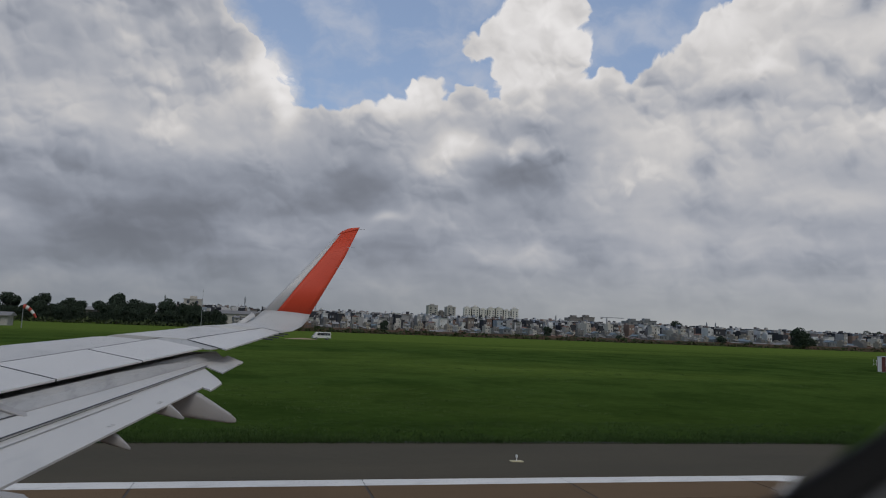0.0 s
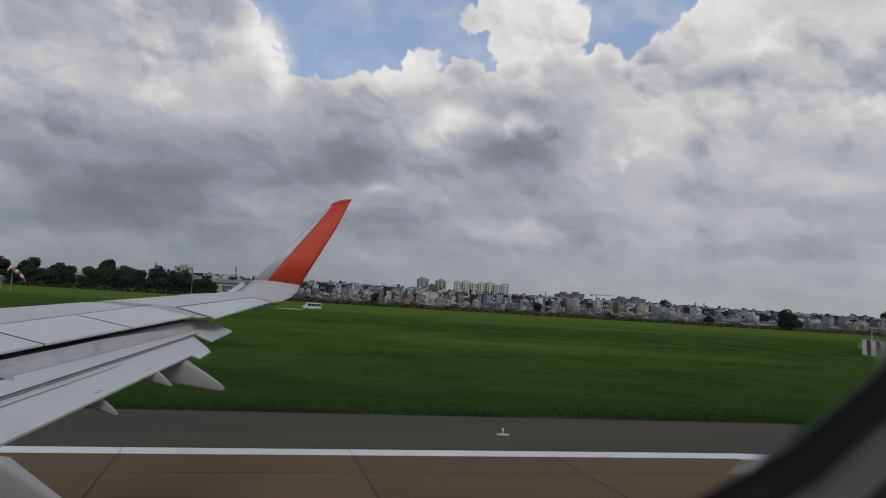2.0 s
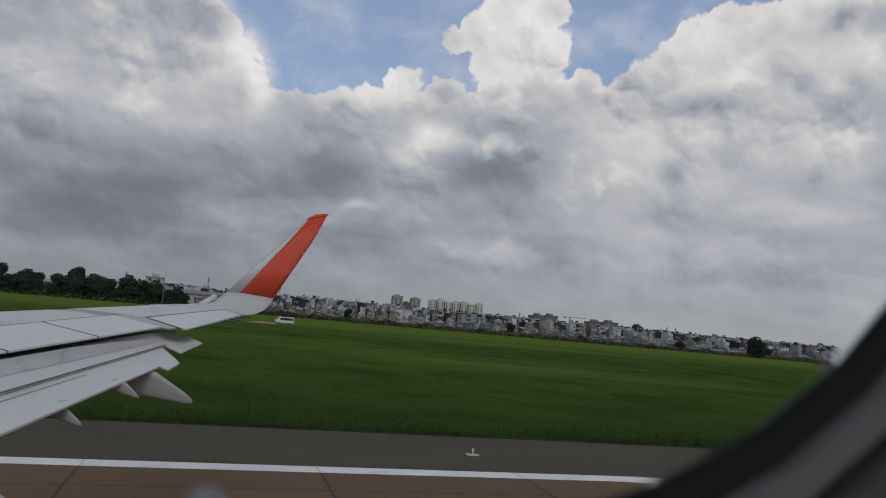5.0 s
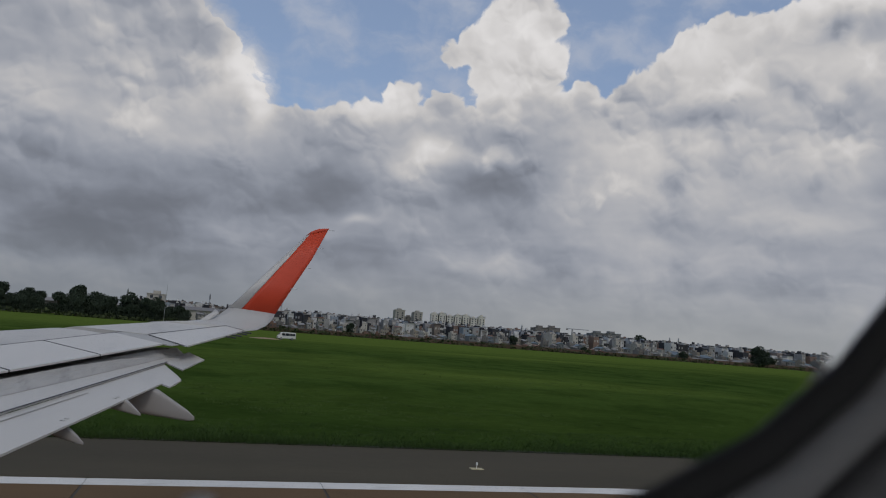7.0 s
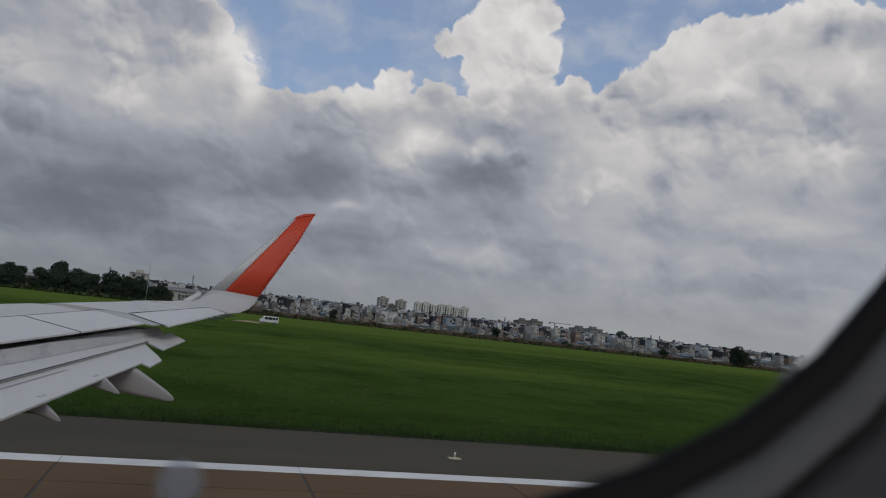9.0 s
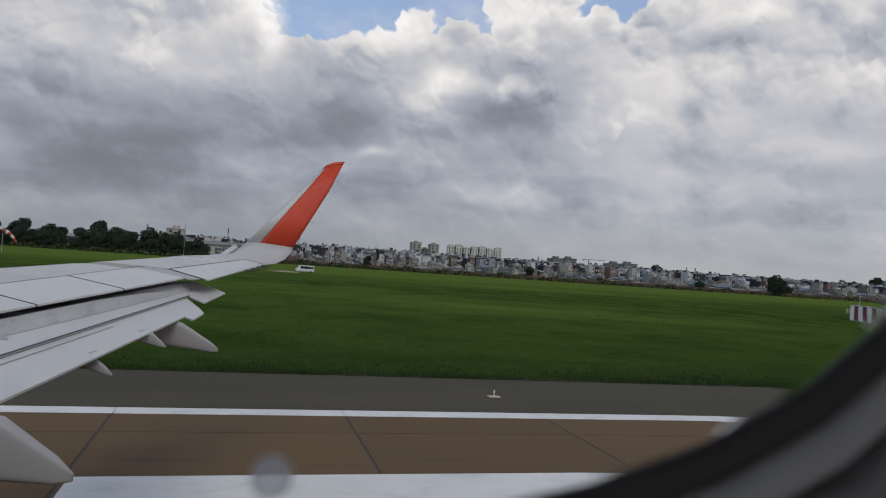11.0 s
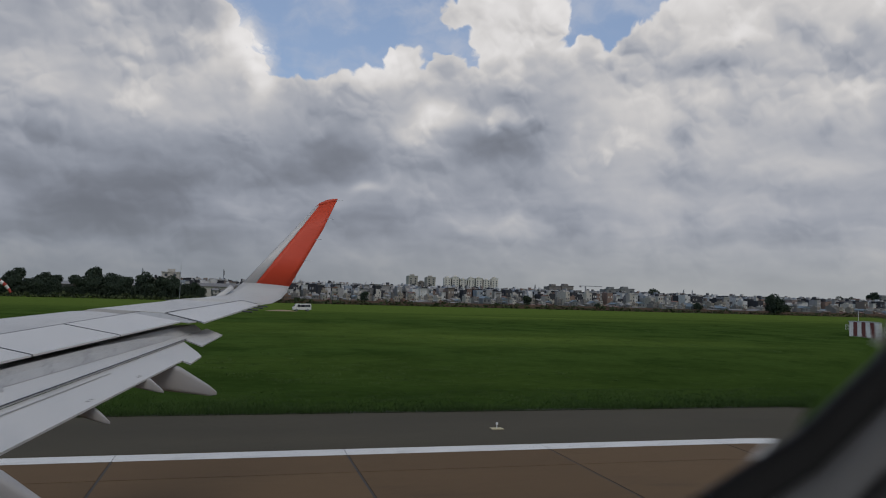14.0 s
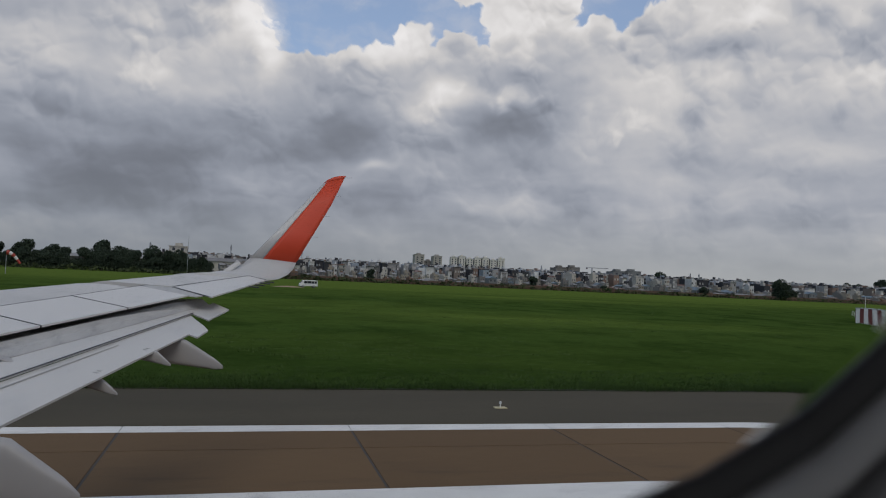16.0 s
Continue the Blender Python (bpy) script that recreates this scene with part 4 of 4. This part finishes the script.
apartment("green-netted building works among the houses", bearing(29.0, 720), 2, 16.0, 1, 16, 17.0, TOWN_WALLS[5])
apartment("blue glass office block at the edge of town", bearing(46.5, 700), 1, 22.0, 0, 16, 18.0, TOWN_WALLS[5])
apartment("white five-storey building behind the trees", bearing(-4.7, 560), 1, 12.0, 0, 12, 16.5, TOWN_WALLS[0])


def mast(label, at, height, r=0.35):
    ob = thing("radio_mast", label, "mast", at, group="town masts")
    part("pole", rods(((0, 0, -0.5), (0, 0, height), r)), STEEL, ob)
    part("antenna", rods(*[((0.5 * math.cos(k * 2.1), 0.5 * math.sin(k * 2.1), height * 0.80), (0.5 * math.cos(k * 2.1), 0.5 * math.sin(k * 2.1), height * 0.95), 0.22) for k in range(3)]), STEEL, ob)


for a, d, h in ((-1.0, 560, 17), (1.4, 600, 19), (4.2, 620, 18), (33.5, 640, 15), (34.1, 640, 15), (22.6, 700, 16), (-14.0, 420, 11), (-6.6, 520, 15)):
    mast("thin grey steel radio mast above the roofs", bearing(a, d), h + 3)


def crane(at):
    ob = thing("tower_crane", "thin steel tower crane over the building works", "crane", at)
    part("mast", boxes(((-0.5, -0.5, 0), (0.5, 0.5, 19.5))), STEEL, ob)
    part("jib", boxes(((-7, -0.35, 19.5), (20, 0.35, 20.2))), STEEL, ob)
    part("counterweight", boxes(((-7, -0.8, 18.3), (-5.4, 0.8, 19.5))), TOWN_WALLS[1], ob)


crane(bearing(26.4, 740))


# ---- trees ----
def crown_mesh(lobes, leaves, size, seed):
    """Leaf clumps scattered through overlapping lobes, denser outside, with gaps."""
    r = np.random.default_rng(seed)
    verts, faces = [], []
    for cx, cy, cz, rx, ry, rz in lobes:
        d = r.normal(size=(leaves, 3))
        d /= np.linalg.norm(d, axis=1)[:, None]
        p = d * (0.55 + 0.5 * r.random((leaves, 1)) ** 0.6) * (rx, ry, rz) + (cx, cy, cz)
        for q in p:
            u, v = r.normal(size=3), r.normal(size=3)
            u *= size * (0.5 + r.random()) / np.linalg.norm(u)
            v *= size * (0.5 + r.random()) / np.linalg.norm(v)
            k = len(verts)
            verts += [q - u, q + v * 0.8, q + u, q - v * 0.8]
            faces.append((k, k + 1, k + 2, k + 3))
    me = bpy.data.meshes.new("crown")
    me.from_pydata([tuple(map(float, q)) for q in verts], [], faces)
    return me


def tree(height, spread, seed, label):
    ob = thing("tree", label, "tree", group="field edge trees")
    r = random.Random(seed)
    bm = bmesh.new()
    fork = height * 0.34
    tube(bm, (0, 0, -0.3), (0.1, 0, fork), height * 0.030, height * 0.020, 8)
    lobes = []
    for k in range(6):
        a = k * 1.05 + r.uniform(-0.3, 0.3)
        reach = spread * r.uniform(0.35, 0.62)
        z = height * r.uniform(0.50, 0.80)
        tube(bm, (0.1, 0, fork * r.uniform(0.7, 1)), (reach * math.cos(a), reach * math.sin(a), z), height * 0.014, height * 0.005, 5)
        lobes.append((reach * math.cos(a), reach * math.sin(a), z, spread * r.uniform(0.36, 0.5), spread * r.uniform(0.36, 0.5), height * r.uniform(0.15, 0.22)))
    for k in range(4):
        a = k * 1.57 + r.uniform(-0.4, 0.4)
        lobes.append((spread * 0.45 * math.cos(a), spread * 0.45 * math.sin(a), height * 0.30, spread * 0.42, spread * 0.42, height * 0.2))
    lobes.append((0, 0, height * 0.78, spread * 0.5, spread * 0.5, height * 0.22))
    part("trunk", bm, BARK, ob)
    part("crown", crown_mesh(lobes, 260, height * 0.042, seed), LEAVES, ob)
    return ob


TREES = [tree(10, 5.0, 3, "broad dark green tree at the field edge"), tree(8.5, 5.6, 4, "low spreading dark green tree"), tree(11.5, 4.6, 5, "tall dark green tree"), tree(9.0, 4.2, 6, "rounded dark green tree"), tree(7.5, 4.8, 8, "small bushy dark green tree")]
placed = 0
spots = [(a, 398 + 22 * rng.random(), rng.uniform(0.62, 1.16)) for a in [-30 + 0.36 * k + rng.uniform(-0.2, 0.2) for k in range(77)]]
spots += [(a, 394 + 4 * rng.random(), rng.uniform(0.6, 0.85)) for a in [-20 + 0.5 * k + rng.uniform(-0.25, 0.25) for k in range(36)]]
spots += [(39.6, 392, 1.25), (40.3, 398, 0.9), (48, 392, 0.8), (45.6, 700, 1.6), (44.3, 690, 1.5), (43.6, 695, 1.4), (30.6, 690, 1.7), (31.4, 690, 1.5), (3.1, 415, 0.7), (22.0, 396, 0.6), (9.5, 396, 0.55), (34.5, 394, 0.6), (27.3, 396, 0.55), (46.8, 394, 0.7)]
for a, d, s in spots:
    x, y, z = bearing(a, d)
    m = pose(x, y, z, 0, 0, rng.uniform(0, 360)) @ Matrix.Diagonal((s, s, s * rng.uniform(0.92, 1.2), 1))
    if placed < len(TREES):
        TREES[placed].matrix_world = m
    else:
        copy_thing(TREES[rng.randrange(5)], m)
    placed += 1


def scrub():
    """Scrub along the foot of the boundary wall."""
    r = np.random.default_rng(8)
    n = 5200
    a = r.random(n) * 82 - 32
    y = FRONT - 4 - 4 * r.random(n)
    x = y * np.tan(np.radians(a))
    lump = 0.5 + 0.5 * np.sin(a * 2.3) * np.sin(a * 0.71 + 1)
    z = ground_z(FRONT) + r.random(n) * (0.8 + 2.2 * lump)
    u, v = r.normal(size=(n, 3)) * 0.38, r.normal(size=(n, 3)) * 0.38
    p = np.stack([x, y, z], 1)
    q = np.stack([p - u, p + v, p + u, p - v], 1)
    me = bpy.data.meshes.new("scrub")
    me.from_pydata(q.reshape(-1, 3).tolist(), [], np.arange(4 * n).reshape(-1, 4).tolist())
    return me


tagged(part("scrub", scrub(), BUSHES), "low dark scrub along the airfield boundary", "bushes", kind="stuff")
bound = thing("boundary_wall", "stained grey-brown airfield boundary wall", "wall", kind="structure")
part("wall", boxes(((-12, FRONT - 3.0, -3.2), (560, FRONT - 2.75, -0.7))), TOWN_WALLS[4], bound)


# ---- things on the field ----
def antenna_tower(at):
    """A tapering lattice tower in bands of primer, white and red, with two instrument arms."""
    ob = thing("antenna_tower", "red and white steel lattice antenna tower with orange feet", "lattice tower", at, 20)
    H, B, T = 10.8, 0.9, 0.22
    bands = [(0.0, 0.17, RUST), (0.17, 0.40, WHITE), (0.40, 0.56, RED), (0.56, 0.76, WHITE), (0.76, 1.0, RED)]
    half = lambda t: B + (T - B) * t
    for sx, sy in ((-1, -1), (1, -1), (1, 1), (-1, 1)):
        for t0, t1, mt in bands:
            part("leg", rods(((sx * half(t0), sy * half(t0), H * t0), (sx * half(t1), sy * half(t1), H * t1), 0.10)), mt, ob)
    for t0, t1, mt in bands:
        n = 3 if t0 else 1
        for k in range(n):
            a, b = t0 + (t1 - t0) * k / n, t0 + (t1 - t0) * (k + 1) / n
            rows = []
            for (ax, ay), (bx, by) in (((-1, -1), (1, -1)), ((1, -1), (1, 1)), ((1, 1), (-1, 1)), ((-1, 1), (-1, -1))):
                rows.append(((ax * half(a), ay * half(a), H * a), (bx * half(b), by * half(b), H * b), 0.035))
                rows.append(((ax * half(b), ay * half(b), H * b), (bx * half(b), by * half(b), H * b), 0.035))
            part("bracing", rods(*rows), mt, ob)
    for t in (0.53, 0.78):
        part("platform", boxes(((-half(t) - 0.1, -half(t) - 0.1, H * t), (half(t) + 0.9, half(t) + 0.1, H * t + 0.10))), RED, ob)
        bm = bmesh.new()
        tube(bm, (half(t) + 0.7, 0, H * t + 0.1), (half(t) + 0.7, 0, H * t + 0.55), 0.20, sides=10)
        part("lamp", bm, MAROON, ob, "dark red obstruction lamp")
    part("junction_box", boxes(((half(0.24), -0.35, H * 0.24), (half(0.24) + 0.5, 0.35, H * 0.24 + 0.4))), WHITE, ob)
    return ob


antenna_tower((91.0, 85.5, -0.03))


def shelter(at):
    """An equipment shelter clad in upright maroon and white panels."""
    ob = thing("equipment_shelter", "small equipment shelter with upright maroon and white stripes", "equipment shelter", at, -54)
    part("body", boxes(((-1.8, -1.0, 0), (1.8, 1.0, 2.05))), WHITE, ob)
    n = 7
    for k in range(n):
        x = -1.8 + 3.6 * k / n
        part("panel", boxes(((x + 0.01, -1.05, 0.05), (x + 3.6 / n - 0.01, -1.0, 2.1))), WHITE if k % 2 == 0 else MAROON, ob)
    for k in range(4):
        part("panel", boxes(((-1.85, -1.0 + 0.5 * k, 0.05), (-1.8, -0.51 + 0.5 * k, 2.1))), MAROON if k % 2 == 0 else WHITE, ob)
    part("roof", boxes(((-1.9, -1.1, 2.1), (1.9, 1.1, 2.18))), STEEL, ob)
    return ob


shelter((87.3, 87.0, -0.03))


def weather_station(at):
    ob = thing("weather_station", "white weather instruments inside a low fence", "weather station", at)
    for k in range(8):
        a = k * 0.7854
        part("post", rods(((2.2 * math.cos(a), 1.8 * math.sin(a), -0.1), (2.2 * math.cos(a), 1.8 * math.sin(a), 1.0), 0.022)), WHITE, ob)
    part("rail", rods(*[((2.2 * math.cos(k * 0.7854), 1.8 * math.sin(k * 0.7854), z), (2.2 * math.cos((k + 1) * 0.7854), 1.8 * math.sin((k + 1) * 0.7854), z), 0.009) for k in range(8) for z in (0.2, 0.4, 0.6, 0.8, 0.97)]), WHITE, ob)
    part("pole", rods(((0, 0, -0.1), (0, 0, 3.6), 0.04)), WHITE, ob)
    part("screen", boxes(((0.5, -0.2, 1.0), (0.9, 0.2, 1.45)), ((0.55, -0.25, -0.1), (0.62, -0.18, 1.0)), ((0.82, 0.12, -0.1), (0.88, 0.18, 1.0))), WHITE, ob)
    return ob


weather_station((107.0, 108.0, -0.03))


def aerial_mast(at):
    ob = thing("aerial_mast", "tall thin aerial mast in a rough weedy patch", "mast", at)
    part("pole", rods(((0, 0, -0.1), (0, 0, 12.0), 0.06)), STEEL, ob)
    part("whip", rods(((0, 0, 12.0), (0, 0, 13.8), 0.04)), STEEL, ob)
    part("cabinet", boxes(((-0.4, -0.3, -0.05), (0.5, 0.3, 0.4))), WHITE, ob)
    part("marker", rods(((4.5, -2, -0.1), (4.5, -2, 1.1), 0.06)), YELLOW, ob)
    return ob


aerial_mast((-17.5, 250.0, ground_z(250.0)))


def windsock(at):
    ob = thing("windsock", "red and white striped windsock drooping from a pole", "windsock", at)
    part("pole", rods(((0, 0, -0.1), (0, 0, 5.0), 0.08)), STEEL, ob)
    n = 5
    ends = [(0.0 + 0.55 * k, 0.1 * k, 4.9 - 0.10 * k * k) for k in range(n + 1)]
    for k in range(n):
        bm = bmesh.new()
        tube(bm, ends[k], ends[k + 1], 0.55 - 0.06 * k, 0.55 - 0.06 * (k + 1), 10)
        part("sleeve", bm, RED if k % 2 == 0 else WHITE, ob)
    return ob


windsock((-52.7, 190.0, ground_z(190.0)))


def van(at, turn):
    """A white minibus: body, glass, bumpers, lamps and wheels."""
    ob = thing("minibus", "white minibus parked on the grass beside bare earth", "van", at, turn)
    prof = [(-2.6, 0.45), (-2.62, 1.0), (-2.45, 1.25), (-1.75, 2.0), (-1.5, 2.16), (2.35, 2.22), (2.58, 2.1), (2.62, 0.5)]
    part("body", loft([[(x, s * 0.93, z) for x, z in prof] for s in (-1, 1)]), WHITE, ob)
    for x0, x1 in ((-1.45, -0.55), (-0.45, 0.75), (0.85, 1.6), (1.7, 2.35)):
        for s in (-1, 1):
            part("window", boxes(((x0, s * 0.95 - 0.02, 1.25), (x1, s * 0.95 + 0.02, 1.95))), DARKGLASS, ob)
    part("windscreen", slab([(-2.42, -0.8, 1.30), (-1.78, -0.75, 2.0), (-1.78, 0.75, 2.0), (-2.42, 0.8, 1.30)], 0.03), DARKGLASS, ob)
    part("bumper", boxes(((-2.7, -0.9, 0.4), (-2.55, 0.9, 0.7))), STEEL, ob)
    part("bumper", boxes(((2.58, -0.9, 0.4), (2.7, 0.9, 0.7))), STEEL, ob)
    for s in (-1, 1):
        part("headlight", boxes(((-2.66, s * 0.68 - 0.15, 0.85), (-2.58, s * 0.68 + 0.15, 1.05))), METAL, ob)
        for x in (-1.7, 1.6):
            bm = bmesh.new()
            tube(bm, (x, s * 0.72, 0.35), (x, s * 0.96, 0.35), 0.36, sides=16)
            wheel = part("wheel", bm, TYRE, ob)
            bm = bmesh.new()
            tube(bm, (x, s * 0.95, 0.35), (x, s * 0.975, 0.35), 0.2, sides=12)
            part("rim", bm, STEEL, wheel)
    return ob


van((13.4, 160.0, ground_z(160.0)), 8).scale = (0.72, 0.72, 0.72)


def earth_patch(at):
    bm = bmesh.new()
    rings = []
    for k, (r, z) in enumerate(((3.6, -0.02), (2.8, 0.10), (1.5, 0.28), (0.4, 0.36))):
        rings.append([(r * 1.3 * math.cos(a) * (1 + 0.15 * math.sin(3 * a + k)), r * 0.8 * math.sin(a), z) for a in [6.2832 * j / 18 for j in range(18)]])
    bm.free()
    ob = part("earth_mound", loft(rings), EARTH)
    ob.matrix_world = pose(*at)
    return tagged(ob, "low heap of bare light brown earth on grass", "earth")


earth_patch((9.0, 157.5, ground_z(157.5))).scale = (0.7, 0.7, 0.7)


def warehouse(label, at, length, depth, h, turn, roof_mat, wall_mat):
    ob = thing("warehouse", label, "building", at, turn, group="airfield buildings")
    part("wall", boxes(((-length / 2, 0, -0.3), (length / 2, depth, h))), wall_mat, ob)
    part("roof", loft([[(x, -0.8, h), (x, depth / 2, h + depth * 0.12), (x, depth + 0.8, h), (x, depth + 0.8, h - 0.25), (x, -0.8, h - 0.25)] for x in (-length / 2 - 0.8, length / 2 + 0.8)]), roof_mat, ob)
    n = max(2, int(length / 6))
    for k in range(n):
        x = -length / 2 + length * (k + 0.5) / n
        part("window", boxes(((x - 1.0, -0.05, h * 0.4), (x + 1.0, 0.1, h * 0.75))), GLASSY, ob)
    return ob


warehouse("long low white-roofed building on the airfield", bearing(-18.8, 260), 24, 9, 3.2, 6, TIN, TOWN_WALLS[6])
warehouse("pale hangar with a white roof among trees", bearing(-12.6, 440), 30, 14, 6.6, 4, TIN, TOWN_WALLS[1])
warehouse("low white-roofed store among trees", bearing(-7.4, 440), 12, 9, 7.0, 4, TIN, TOWN_WALLS[0])
warehouse("white-roofed hall behind the trees", bearing(-1.0, 470), 30, 16, 7.5, 0, TIN, TOWN_WALLS[0])


# ---- runway edge light ----
def edge_light(at, first=None):
    if first:
        return copy_thing(first, pose(*at))
    ob = thing("runway_edge_light", "small raised runway edge light on a pale base plate", "runway light", at, group="runway edge lights")
    part("base_plate", boxes(((-0.2, -0.14, 0.0), (0.2, 0.14, 0.02))), YELLOW, ob, "worn yellow base plate")
    bm = bmesh.new()
    tube(bm, (0, 0, 0.02), (0, 0, 0.13), 0.018, 0.015, 8)
    part("stem", bm, WHITE, ob)
    bm = bmesh.new()
    tube(bm, (0, 0, 0.13), (0, 0, 0.21), 0.04, 0.03, 10)
    part("lens", bm, WHITE, ob)
    return ob


lamp = edge_light((8.4, 23.2, 0.0))
for x in (-51.6, 68.4):
    edge_light((x, 23.0, 0.0), lamp)

# ---- runway surface ----
tagged(part("pavement", sheet(-900, LINE + 0.45, 900, SHOULDER, 0.0), ASPHALT), "dark worn asphalt runway shoulder", "shoulder", kind="structure")
runway = thing("road", "brown-grey worn concrete runway laid in large slabs", "runway", kind="structure")
SLAB, X0 = 5.83, -2.8
part("bed", boxes(((-900, -60, -0.2), (900, LINE + 0.45, -0.012))), JOINT, runway)
EDGES = [LINE + 0.45, 18.1, 13.4, 8.7, 4.0]
for hi, lo in zip(EDGES, EDGES[1:]):
    me = mesh_of("slab", loft([[(0.03, 0.02, -0.02), (SLAB - 0.03, 0.02, -0.02), (SLAB - 0.03, hi - lo - 0.02, -0.02), (0.03, hi - lo - 0.02, -0.02)], [(0.036, 0.024, 0.0), (SLAB - 0.036, 0.024, 0.0), (SLAB - 0.036, hi - lo - 0.024, 0.0), (0.036, hi - lo - 0.024, 0.0)]]))
    me.materials.append(CONCRETE)
    for k in range(-6, 10):
        o = part("slab", me, None, runway)
        o.location = (X0 + SLAB * k, lo, 0)
part("far_slabs", boxes(((-900, -60, -0.02), (900, EDGES[-1], 0.0)), ((-900, EDGES[-1], -0.02), (X0 - 6 * SLAB, LINE + 0.45, 0.0)), ((X0 + 10 * SLAB, EDGES[-1], -0.02), (900, LINE + 0.45, 0.0))), CONCRETE, runway)
bars = thing("marking", "white painted touchdown bars on brown concrete", "runway marking", kind="structure")
for start, lo, hi in ((14.8, 17.2, 18.8), (-2.7, 12.0, 14.7)):
    part("bar", boxes(((start, lo, 0.001), (start + 22.5, hi, 0.005))), PAINT, bars)
stripe = thing("marking", "white painted runway side stripe, worn at the joints", "runway marking", kind="structure")
me = mesh_of("stripe", boxes(((0.008, -HALF_LINE, 0.0), (SLAB - 0.008, HALF_LINE, 0.004))))
me.materials.append(PAINT)
for k in range(-6, 10):
    o = part("stripe", me, None, stripe)
    o.location = (X0 + SLAB * k, LINE, 0)
part("far_stripe", boxes(((-900, LINE - HALF_LINE, 0), (X0 - 6 * SLAB, LINE + HALF_LINE, 0.004)), ((X0 + 10 * SLAB, LINE - HALF_LINE, 0), (900, LINE + HALF_LINE, 0.004))), PAINT, stripe)
